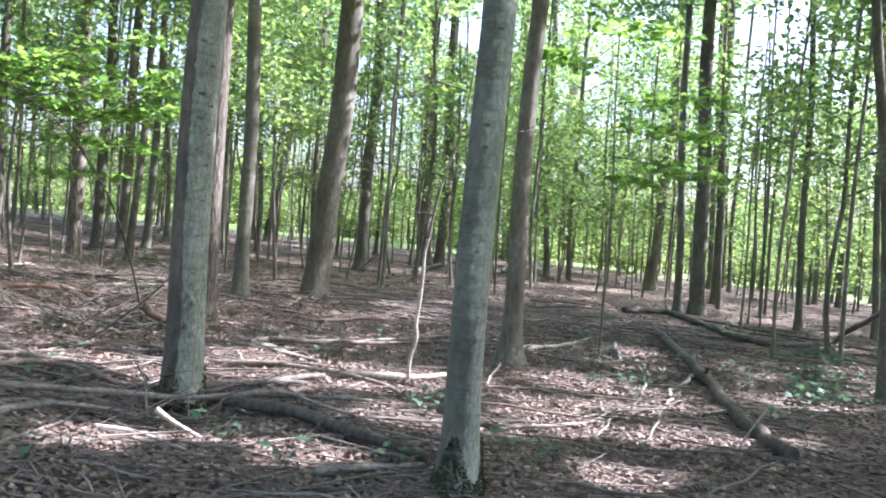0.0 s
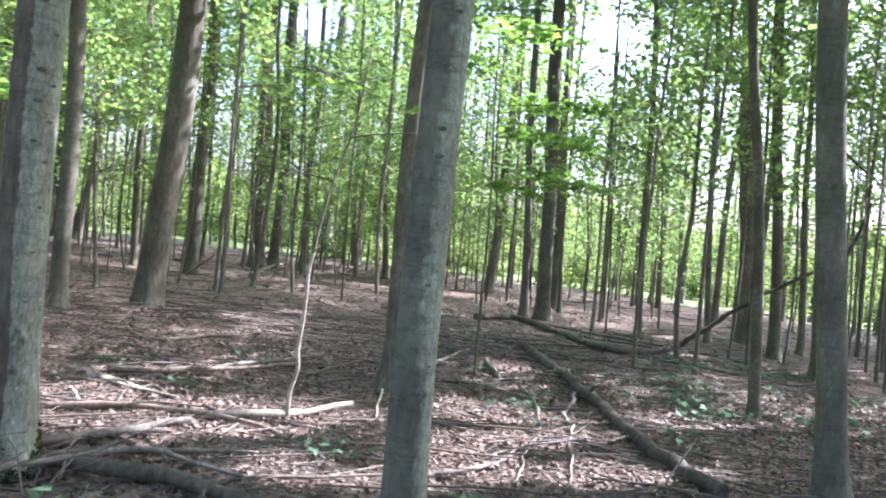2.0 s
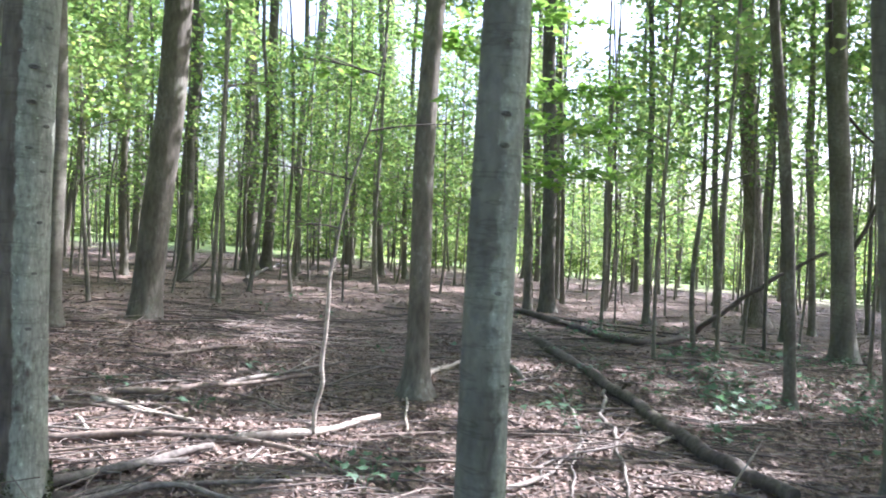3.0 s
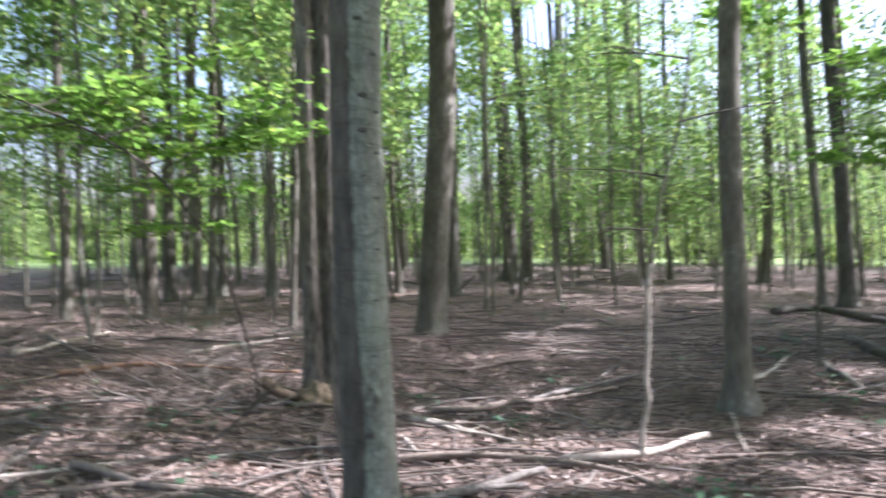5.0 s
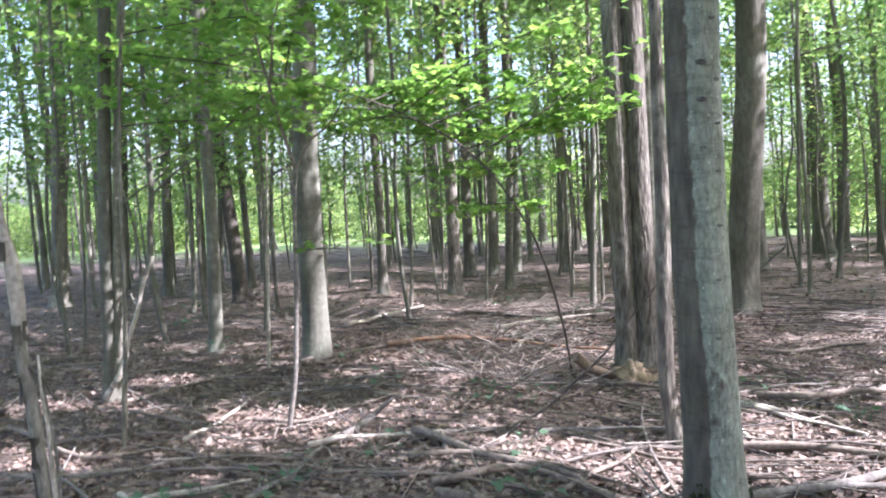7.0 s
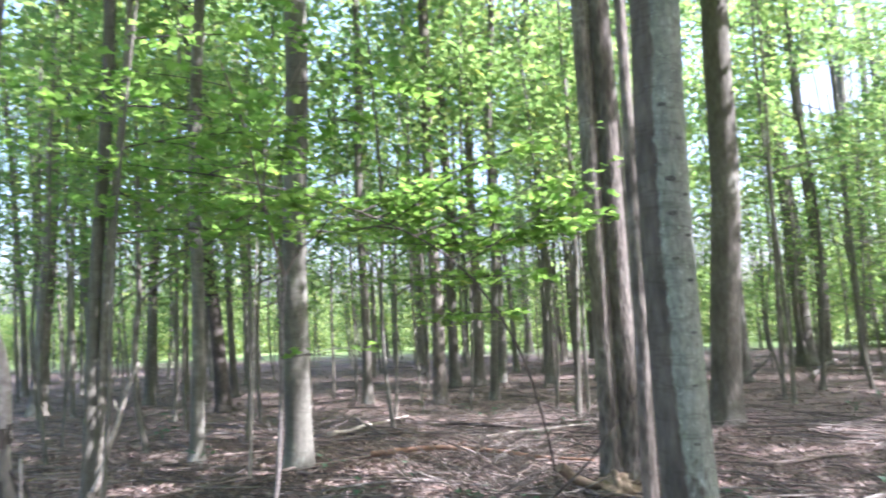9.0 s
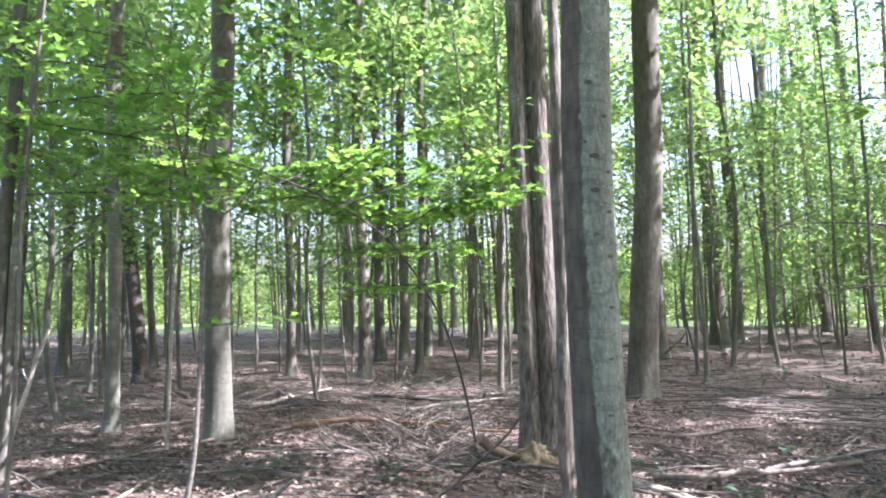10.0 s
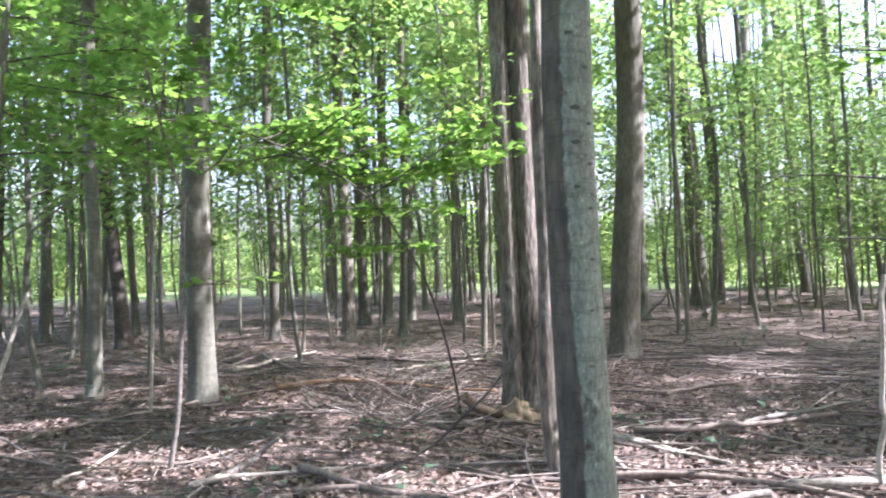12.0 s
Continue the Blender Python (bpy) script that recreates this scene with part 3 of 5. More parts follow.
# a pair of furrowed stems grown together
pair = tagged(new("cherry_tree"), "two furrowed brown stems grown together at the foot", "tree")
pair.matrix_world = pose(-2.6, 9.15, float(height(-2.6, 9.15)))
for dx, dy, r, ln, sd in ((-0.08, -0.02, 0.094, (-0.026, 0.0), 11), (0.085, 0.03, 0.1, (-0.03, 0.0), 12)):
    zs = np.concatenate([[-0.25, -0.05, 0.0], np.linspace(0.03, 1, 150) * 14.0])
    path = np.stack([dx + ln[0] * zs, dy + ln[1] * zs, zs], 1)
    part("trunk", tube_mesh("trunk", path, flare(zs, r * (1.03 - 0.4 * zs / 14), 0.5, 0.16), 72, BARK_ROUGH, furrows(0.06, 40, sd)), pair)
me, tubes = crown((-2.6, 9.15, 0), 6, 13.6, 3.2, 12, 4000, 0.155, LEAF)
limbwork(tubes, BARK_ROUGH, pair, False)
part("crown", me, pair)


def grown(name, x, y, r, lean, kind, label, tall=14.0, **more):
    """A tree of the middle distance."""
    return tree(name, x, y, r, lean, tall, kind, label, sides=more.pop("sides", 16), rings=more.pop("rings", 30), **more)


GREY_TALL, BROWN_TALL = "straight grey trunk with a high leafy crown", "straight brown trunk with a high leafy crown"
THIN = "thin young tree with a slender stem"
grown("maple_tree", -3.05, 12.1, 0.105, (-0.04, 0.004), BARK_GREY, "slim pale grey trunk beside a furrowed tree", sides=24)
grown("oak_tree", -1.38, 25.32, 0.21, (-0.06, 0.0), BARK_BROWN, "dark trunk of a pair standing close together", tall=17)
grown("oak_tree", -0.94, 25.7, 0.155, (-0.043, 0.006), BARK_BROWN, "thinner dark trunk of a pair standing close together", tall=16, bow=0.1)
grown("maple_tree", -2.53, 19.99, 0.15, (-0.02, 0.004), BARK_GREY, GREY_TALL)
grown("maple_tree", -7.55, 29.3, 0.14, (0.115, -0.02), BARK_BROWN, "leaning brown trunk among upright ones")
grown("maple_tree", -5.43, 30.1, 0.14, (-0.036, 0.007), BARK_GREY, GREY_TALL)
grown("oak_tree", 0.95, 43, 0.3, (-0.04, 0), BARK_BROWN, BROWN_TALL, tall=17)
grown("oak_tree", 3.4, 40, 0.21, (-0.065, 0), BARK_BROWN, BROWN_TALL, tall=17)
grown("oak_tree", 5.0, 46, 0.38, (-0.058, 0), BARK_BROWN, BROWN_TALL, tall=18)
grown("maple_tree", 5.31, 18.25, 0.155, (-0.066, 0.013), BARK_BROWN, BROWN_TALL)
grown("maple_tree", 6.77, 22.0, 0.12, (-0.059, 0.012), BARK_GREY, GREY_TALL)
grown("maple_tree", 5.0, 18.7, 0.085, (-0.077, 0.015), BARK_BROWN, THIN)
grown("maple_tree", 7.05, 17.02, 0.068, (-0.063, 0.012), BARK_GREY, THIN, tall=11)
grown("maple_tree", 12.19, 27.05, 0.095, (-0.05, 0.01), BARK_GREY, THIN)
grown("maple_tree", 11.6, 27.5, 0.08, (-0.04, 0.01), BARK_GREY, THIN)
grown("oak_tree", 9.89, 17.54, 0.195, (-0.116, 0.023), BARK_ROUGH, "leaning furrowed trunk with a flared dark foot", tall=16, flared=0.9)
grown("maple_tree", 8.95, 15.05, 0.105, (-0.11, 0.021), BARK_GREY, "slim leaning grey trunk of a young maple", bow=0.06)
grown("maple_tree", 4.95, 9.16, 0.058, (-0.12, 0.023), BARK_SAPLING, "crooked thin young stem leaning over", tall=9, bow=0.05, canopy=(3.6, 1.6, 500), leaf_size=0.11, limbs=6)
grown("maple_tree", 10.36, 16.28, 0.07, (-0.086, 0.017), BARK_SAPLING, THIN, tall=11)
grown("maple_tree", 8.28, 12.65, 0.165, (-0.104, 0.02), BARK_GREY, "stout leaning grey trunk with a fallen branch against it", tall=17, sides=24, canopy=(6.5, 4.2, 7500), limbs=18)
bough = [o for o in scene.objects if o.type == "EMPTY"][-1]
for pts, r in ((((-0.42, 0.08, 4.35), (-0.7, 0.0, 4.9), (-0.85, -0.05, 5.8), (-0.95, 0, 6.6)), 0.045), (((-0.35, 0.05, 3.9), (-0.05, 0.0, 3.6), (0.25, -0.1, 3.35)), 0.03), (((-0.1, 0, 1.6), (0.15, -0.1, 2.2), (0.35, -0.15, 2.9)), 0.04)):
    part("limb", tube_mesh("limb", smooth_path(pts, 6), np.linspace(r, r * 0.5, 6 * (len(pts) - 1) + 1), 8, BARK_DARK), bough, "dark crooked limb")
grown("maple_tree", 3.78, 6.27, 0.1, (-0.125, 0.011), BARK_GREY, "leaning trunk with smooth grey bark", tall=13, sides=30, rings=50, canopy=(5.0, 3.8, 8500), limbs=22)
grown("maple_tree", -5.87, 8.85, 0.128, (-0.003, -0.001), BARK_GREY, "straight smooth trunk with a sunlit foot", tall=15, sides=32, rings=50, flared=0.35)
grown("maple_tree", -7.21, 8.81, 0.071, (0.005, 0.002), BARK_GREY, GREY_TALL, tall=12, sides=20)
grown("maple_tree", -10.4, 12.9, 0.12, (-0.09, -0.03), BARK_DARK, "dark leaning trunk among pale upright stems", tall=12)
grown("maple_tree", -6.54, 6.82, 0.056, (0.024, 0.013), BARK_GREY, "thin forked grey stem with a small crown", tall=10, sides=18)
grown("maple_tree", -6.5, 6.86, 0.036, (0.06, 0.013), BARK_SAPLING, THIN, tall=8, canopy=(5, 1.5, 300))
grown("maple_tree", -4.6, 4.44, 0.03, (0.049, 0.027), BARK_GREY, "thin greenish-grey stem with a small crown", tall=9, sides=18, canopy=(5, 1.8, 500), leaf_size=0.13)
grown("maple_tree", -13.69, 11.8, 0.135, (0.035, 0.019), BARK_BROWN, BROWN_TALL, flared=0.8)
grown("maple_tree", -7.31, 15.14, 0.112, (-0.019, -0.01), BARK_ROUGH, "dark trunk with a sunlit pale side")
grown("maple_tree", -8.57, 18.5, 0.115, (-0.013, -0.007), BARK_BROWN, BROWN_TALL)
grown("maple_tree", -6.48, 15.71, 0.072, (0.018, 0.01), BARK_GREY, THIN)
grown("maple_tree", -7.93, 18.4, 0.112, (-0.008, -0.004), BARK_BROWN, BROWN_TALL)
grown("maple_tree", -8.41, 14.4, 0.08, (-0.012, -0.006), BARK_BROWN, THIN)
grown("maple_tree", -13.2, 13.9, 0.098, (0.04, 0.02), BARK_GREY, GREY_TALL)
grown("oak_tree", -8.22, 29.4, 0.17, (-0.039, -0.02), BARK_BROWN, BROWN_TALL)
for x, y, ln in ((-1.43, 15.96, (-0.03, 0)), (-1.6, 16.7, (-0.014, 0))):
    grown("young_tree", x, y, 0.036, ln, BARK_SAPLING, "thin pole of a young tree beside its twin", tall=8, sides=10, canopy=(3.5, 1.5, 400), leaf_size=0.12, limbs=7)

# ---- saplings that can be told apart ----
def sapling(x, y, points, r, kind, label, name="sapling", sides=10, thick_end=0.4):
    """A bare stem along its points (from the foot, metres)."""
    t = tagged(new(name), label, "sapling")
    z = float(height(x, y))
    t.matrix_world = pose(x, y, z)
    path = smooth_path([(0, 0, -0.15), *points], 7)
    part("stem", tube_mesh("stem", path, np.linspace(r, r * thick_end, len(path)), sides, kind, lumps(0.05, int(100 * abs(x)))), t)
    return t, path


def spray(owner, foot, way, long, count, size, material=None, droop=0.12, width=0.33, tilt=0.28, r=0.008, label=""):
    """A level spray of maple leaves on a side branch, under its tree or sapling."""
    foot, way = np.array(foot, float), np.array(way, float)
    way /= np.linalg.norm(way)
    side = np.array([-way[1], way[0], 0])
    s = np.linspace(0, 1, 8)[:, None]
    spine = foot + way * long * s + np.array([0, 0, -1]) * droop * long * s ** 2
    tubes, twigs = [(spine, np.linspace(r, 0.002, 8))], []
    base = np.array(owner.matrix_world.translation)
    P = []
    for k in range(max(count // 8, 1)):
        f = rng.uniform(0.12, 1.0)
        at = foot + way * long * f + np.array([0, 0, -1]) * droop * long * f * f
        off = rng.normal(0, width) * long * (1.1 - 0.65 * f)
        end = at + side * off + way * abs(off) * 0.6 + np.array([0, 0, rng.normal(-0.02, 0.03)])
        if k % 4 == 0:
            twigs.append((np.array([at, 0.5 * (at + end) + np.array([0, 0, 0.015]), end]), (0.004, 0.003, 0.0015)))
        P.append(end + rng.normal(0, 1, (8, 3)) * np.array([size * 1.1, size * 1.1, size * 0.22]))
    P = np.vstack(P)
    P = P[thinned(P + base)]
    b = part("side_branch", join_tubes("side_branch", tubes, 5, BARK_DARK), owner, label)
    for q in twigs:
        part("twig", join_tubes("twig", [q], 4, BARK_DARK), b)
    tagged(part("foliage", mesh_of("foliage", leaves(P, size * rng.uniform(0.6, 1.2, len(P)), tilt, MAPLE, 0.18), len(MAPLE), material or LEAF_NEAR), b), kind="stuff")


# the pale crooked stick-like sapling
stick, _ = sapling(-0.01, 7.44, ((0, 0, 0), (-0.004, 0, 0.2), (0.034, 0, 0.4), (0.018, 0, 0.53), (0.03, 0, 0.75), (0.032, 0, 0.98), (0.028, 0, 1.15), (0.05, 0, 1.3)), 0.018, WOOD_PALE, "pale barkless lower stem of a thin crooked sapling", thick_end=0.72)
path = smooth_path([(0.048, 0, 1.29), (0.07, 0, 1.5), (0.12, -0.01, 1.8), (0.24, -0.02, 2.3), (0.3, -0.03, 2.9)], 7)
part("upper_stem", tube_mesh("upper_stem", path, np.linspace(0.0132, 0.006, len(path)), 10, BARK_SAPLING), stick, "dark bark-covered upper stem")
spray(stick, (0.215, -0.02, 2.2), (1, 0.1, 0.3), 0.75, 70, 0.11)
spray(stick, (0.13, -0.01, 1.85), (-0.9, -0.3, 0.15), 0.85, 120, 0.11)
spray(stick, (0.07, 0, 1.5), (-0.4, 0.9, 0.1), 0.75, 80, 0.11)
spray(stick, (0.27, -0.025, 2.6), (-0.6, 0.5, 0.25), 0.85, 120, 0.11)
mid, _ = sapling(2.07, 10.3, ((0, 0, 0), (-0.03, 0, 1.0), (-0.06, 0.01, 2.0), (-0.15, 0.02, 3.2), (-0.2, 0, 4.2)), 0.022, BARK_SAPLING, "slender sapling with sprays of broad leaves", thick_end=0.35)
for z, w, ln, n in ((3.1, (1, -0.3, 0.2), 1.2, 130), (2.75, (0.8, -0.7, 0.05), 1.1, 120), (2.45, (0.9, 0.2, 0), 1.2, 120), (3.4, (-0.8, -0.5, 0.2), 1.1, 120), (3.8, (0.2, -1, 0.1), 1.0, 120), (2.2, (0.3, -1, 0), 0.8, 60)):
    spray(mid, (-0.06 - 0.05 * (z - 2), 0, z), w, ln, int(n * 1.7), 0.12, tilt=0.4)
sapling(7.29, 10.86, ((0, 0, 0), (-0.05, 0, 1.2), (-0.15, 0.03, 2.6), (-0.2, 0.03, 3.8)), 0.022, BARK_SAPLING, "thin bare stem of a sapling")
pole, _ = sapling(-4.58, 6.71, ((0, 0, 0), (0.07, 0.01, 0.44), (0.12, 0, 1.07), (0.14, -0.01, 1.55), (0.17, -0.01, 1.9)), 0.023, WOOD_GREY, "mottled pale sapling that forks into thin crooked shoots", thick_end=0.62)
for pts, r in ((((0.17, -0.01, 1.88), (0.1, -0.05, 2.15), (0.04, -0.08, 2.42), (-0.01, -0.11, 2.66), (-0.08, -0.14, 2.98), (-0.24, -0.22, 3.5)), 0.014), (((0.17, -0.01, 1.88), (0.28, 0.02, 2.07), (0.42, 0.08, 2.2), (0.6, 0.14, 2.5)), 0.009),
               (((0.03, -0.085, 2.45), (0.07, -0.08, 2.74), (0.1, -0.08, 2.95), (0.2, -0.04, 2.98)), 0.009), (((0.1, -0.08, 2.94), (0.15, -0.06, 3.08), (0.34, -0.01, 3.45)), 0.007), (((0.03, -0.09, 2.43), (-0.14, -0.14, 2.31), (-0.3, -0.19, 2.19)), 0.012), (((0.2, -0.04, 2.98), (0.45, 0.06, 3.02), (0.7, 0.15, 2.98)), 0.004)):
    path = smooth_path(pts, 6)
    part("shoot", tube_mesh("shoot", path, np.linspace(r, r * 0.55, len(path)), 8, WOOD_BROWN), pole)
white, _ = sapling(-6.03, 8.26, ((0, 0, 0), (0.03, 0.01, 0.7), (0.05, 0.02, 1.4), (0.1, 0.02, 2.4)), 0.022, WOOD_PALE, "pale thin sapling beside a stout trunk")
for foot, w, ln, n in (((0.13, 0, 1.3), (1, 0.25, 0.12), 0.5, 50), ((0.03, -0.09, 2.44), (1, 0.2, 0.05), 0.5, 50), ((0.03, -0.09, 2.42), (-1, -0.2, 0.08), 0.35, 30), ((0.6, 0.1, 3.0), (1, 0.2, -0.05), 0.25, 24),
                       ((-0.1, -0.15, 3.0), (-0.8, 0.4, 0.1), 0.9, 110), ((0.3, 0, 3.3), (0.8, 0.5, 0.1), 1.0, 110), ((-0.2, -0.2, 3.3), (-0.5, -0.8, 0.1), 1.0, 110)):
    spray(pole, foot, w, ln, n, 0.1, tilt=0.4, r=0.005)
leafy, _ = sapling(-5.35, 5.9, ((0, 0, 0), (0.03, 0.05, 1.0), (0.0, 0.1, 2.0), (0.1, 0.1, 3.0), (0.15, 0.2, 4.2)), 0.02, BARK_SAPLING, "thin sapling with wide sprays of bright maple leaves")
for foot, w, ln, n in (((0, 0.1, 2.2), (0.6, 0.8, 0.15), 1.2, 200), ((0.03, 0.1, 2.5), (-0.6, 0.8, 0.1), 1.3, 200), ((0.06, 0.1, 2.8), (0.9, 0.3, 0.15), 1.3, 220), ((0.1, 0.1, 3.1), (0.2, 1, 0.2), 1.4, 240),
                       ((0.1, 0.12, 3.3), (-0.9, 0.4, 0.1), 1.3, 200), ((0.12, 0.15, 3.6), (0.7, 0.7, 0.2), 1.3, 220)):
    spray(leafy, foot, w, ln, int(n * 0.75), 0.095, tilt=0.42)
dead, _ = sapling(-4.607, 4.773, ((0, 0, 0), (-0.02, -0.011, 0.33), (-0.04, -0.022, 0.63), (-0.067, -0.036, 0.86), (-0.076, -0.041, 1.02)), 0.036, BARK_DEAD, "dead broken stem, bark below and bare pale wood above", "dead_sapling", 20, 0.85)
dead["category"] = "dead sapling"
bare = smooth_path([(-0.074, -0.04, 0.98), (-0.081, -0.044, 1.18), (-0.097, -0.052, 1.38), (-0.12, -0.065, 1.53), (-0.133, -0.072, 1.73), (-0.15, -0.078, 1.95)], 7)
part("bare_wood", tube_mesh("bare_wood", bare, np.interp(np.linspace(0, 1, len(bare)), (0, 0.25, 0.45, 0.6, 1), (0.032, 0.036, 0.027, 0.019, 0.006)), 18, WOOD_PALE, lumps(0.14, 77)), dead, "pale splintered bare wood")
snag = smooth_path([(-0.05, -0.03, 0.84), (0.02, -0.01, 0.79), (0.055, 0.01, 0.72), (0.09, 0.02, 0.66)], 5)
part("snag", tube_mesh("snag", snag, np.linspace(0.013, 0.007, len(snag)), 8, BARK_DARK), dead, "short dark broken side branch")
for z, a, ln in ((1.0, -60, 0.1), (0.98, -130, 0.12), (0.72, -110, 0.14), (0.4, -50, 0.16), (1.02, 20, 0.1), (1.42, -80, 0.1), (0.2, -120, 0.18)):
    c = np.array([-0.075 * z, -0.04 * z, z])
    s = np.linspace(-0.6, 0.6, 5)
    outer = [(c[0] + (0.034 + 0.02 * abs(u - 0.5)) * math.cos(radians(a) + v), c[1] + (0.034 + 0.02 * abs(u - 0.5)) * math.sin(radians(a) + v), c[2] + ln * (u - 0.5)) for u in (0, 0.3, 0.6, 1.0) for v in s]
    quads = [(i * 5 + j, i * 5 + j + 1, i * 5 + j + 6, i * 5 + j + 5) for i in range(3) for j in range(4)]
    part("peeling_bark", mesh_of("peeling_bark", np.array(outer), 4, BARK_LOG, True, np.array(quads)), dead, "loose dark flake of bark")
sapling(-4.541, 4.809, ((0, 0, 0), (-0.006, -0.004, 0.15), (-0.013, -0.007, 0.39), (-0.042, -0.023, 0.63), (-0.068, -0.037, 0.88)), 0.011, WOOD_GREY, "thin pale dead shoot beside a broken stem", thick_end=0.7)

# an arching sapling whose wide level sprays hang across the view
arch, bent = sapling(-3.2, 9.1, ((0, 0, 0), (0.08, -0.5, 0.6), (0.1, -1.2, 1.35), (-0.2, -1.55, 1.95), (-0.7, -1.75, 2.3), (-1.3, -2.0, 2.55), (-2.0, -2.3, 2.75)), 0.013, BARK_DARK, "arching dark sapling with wide level sprays of maple leaves")
for foot, w, ln, n in (((-0.2, -1.55, 1.95), (1.0, 0.15, 0.5), 1.1, 240), ((-0.5, -1.7, 2.2), (0.95, 0.45, 0.28), 1.2, 300), ((-0.7, -1.75, 2.3), (0.8, -0.35, 0.2), 1.0, 200),
                       ((-0.8, -1.8, 2.35), (0.2, 1, 0.2), 1.2, 260), ((-1.1, -1.95, 2.45), (0.3, 0.9, 0.1), 1.2, 260), ((-1.3, -2.0, 2.55), (-0.7, 0.8, 0.1), 1.3, 260),
                       ((-1.5, -2.1, 2.6), (0.5, -0.5, 0.25), 0.8, 120), ((-1.9, -2.25, 2.72), (-1, -0.2, 0.1), 1.2, 220), ((-0.1, -1.5, 1.85), (-0.5, 0.9, 0.0), 1.0, 200),
                       ((-2.0, -2.3, 2.75), (-0.4, 0.9, 0.2), 1.3, 220), ((0.02, -1.3, 1.6), (-0.8, 0.6, -0.1), 0.8, 120),
                       ((-0.4, -1.65, 2.1), (-0.3, 1, 0.05), 1.4, 300), ((-0.7, -1.75, 2.3), (-0.8, 0.6, -0.05), 1.4, 300), ((-1.0, -1.9, 2.42), (-0.5, 1, -0.05), 1.5, 300), ((-1.4, -2.05, 2.55), (-0.9, 0.3, 0.0), 1.4, 280),
                       ((-0.3, -1.6, 2.0), (0.6, 0.8, 0.2), 1.3, 280), ((-0.9, -1.85, 2.4), (0.6, 0.7, 0.3), 1.5, 300)):
    spray(arch, foot, (w[0], w[1], w[2] + 0.12), ln * 1.08, int(n * 1.25), 0.085, tilt=0.4, droop=0.04)

# ---- understory and further trees of the wood ----
NEAR_TREES = [(o.matrix_world.translation.x, o.matrix_world.translation.y) for o in scene.objects if o.type == "EMPTY"]


def room(x, y, taken, gap):
    return all((x - a) ** 2 + (y - b) ** 2 > gap * gap for a, b in taken)


def bearing(x, y):
    return math.degrees(math.atan2(x + 0.3, y - 1.5))


taken = list(NEAR_TREES)
made = 0
while made < 160:
    d, a = (rng.uniform(10.5, 37), rng.uniform(-58, 42)) if made < 135 else (rng.uniform(20, 37), rng.uniform(-5, 16))
    x, y = -0.3 + d * math.sin(radians(a)), 1.5 + d * math.cos(radians(a))
    if not room(x, y, taken, 0.9) or (d < 17 and -12 < a < 22):
        continue
    taken.append((x, y))
    tall = rng.uniform(4.5, 9.5) if d > 14 else rng.uniform(4, 6.5)
    low = rng.uniform(0.7, 2.0) if d > 21 else rng.uniform(1.5, 2.6) if d > 18 or a < -25 else rng.uniform(2.2, 3.0)
    tree("young_tree", x, y, rng.uniform(0.018, 0.045), (rng.normal(-0.03, 0.03), rng.normal(0, 0.02)), tall, BARK_SAPLING,
         "young understory tree with light green layered leaves", "young tree", bow=rng.normal(0, 0.08), sides=7, rings=12,
         far=d > 14, canopy=(low, rng.uniform(1.3, 2.4), int(rng.uniform(1500, 2300) * (0.8 if a < 4 else 0.75))), leaf_size=0.095 if d < 20 else 0.11, limbs=int(rng.integers(11, 17)), group="understory trees", flared=0.2, rise=0.5)
    made += 1
made = 0
while made < 125:   # bare thin poles
    d, a = rng.uniform(11, 36), rng.uniform(-58, 42)
    x, y = -0.3 + d * math.sin(radians(a)), 1.5 + d * math.cos(radians(a))
    if not room(x, y, taken, 0.6) or (d < 15 and -12 < a < 22):
        continue
    taken.append((x, y))
    tree("young_tree", x, y, rng.uniform(0.012, 0.03), (rng.normal(-0.03, 0.03), rng.normal(0, 0.02)), rng.uniform(5, 9), BARK_GREY if rng.uniform() < 0.6 else BARK_SAPLING,
         "bare thin pole of a shaded young tree", "young tree", bow=rng.normal(0, 0.1), sides=6, rings=10, canopy=(4.2, 1.1, 350), leaf_size=0.12, limbs=6, group="thin poles", flared=0.15, far=True, rise=0.6)
    made += 1
made = 0
while made < 120:
    d, a = rng.uniform(17, 37), rng.uniform(-60, 45)
    x, y = -0.3 + d * math.sin(radians(a)), 1.5 + d * math.cos(radians(a))
    if not room(x, y, taken, 0.8) or (a > 2 and rng.uniform() < 0.45):
        continue
    taken.append((x, y))
    tree("forest_tree", x, y, float(np.clip(rng.lognormal(-2.85, 0.5), 0.03, 0.2)), (rng.normal(-0.045, 0.03), rng.normal(0, 0.02)), rng.uniform(11, 17), BARK_GREY if rng.uniform() < 0.6 else BARK_BROWN,
         "forest tree with a straight trunk and a high crown", bow=rng.normal(0, 0.08), sides=9, rings=14, canopy=(rng.uniform(4.0, 7.0), rng.uniform(2.0, 3.2), 1750 if a < -5 else 1250), leaf_size=0.132, far=True, limbs=16, group="forest trees", rise=0.6)
    made += 1
made = 0
while made < 14:   # close-set tall trees added out of view on the sunward side to shade the path
    x, y = rng.uniform(4, 15), rng.uniform(-4, 16)
    if not room(x, y, taken, 2.0) or bearing(x, y) < 46:
        continue
    taken.append((x, y))
    tree("forest_tree", x, y, rng.uniform(0.1, 0.2), (rng.normal(-0.04, 0.03), 0), rng.uniform(14, 18), BARK_BROWN, "added out-of-view tree with a straight trunk, its dense high crown for shade", sides=9, rings=12,
         canopy=(6.5, 3.8, 3300), leaf_size=0.26, far=True, limbs=18, group="forest trees", rise=0.2)
    made += 1
made = 0
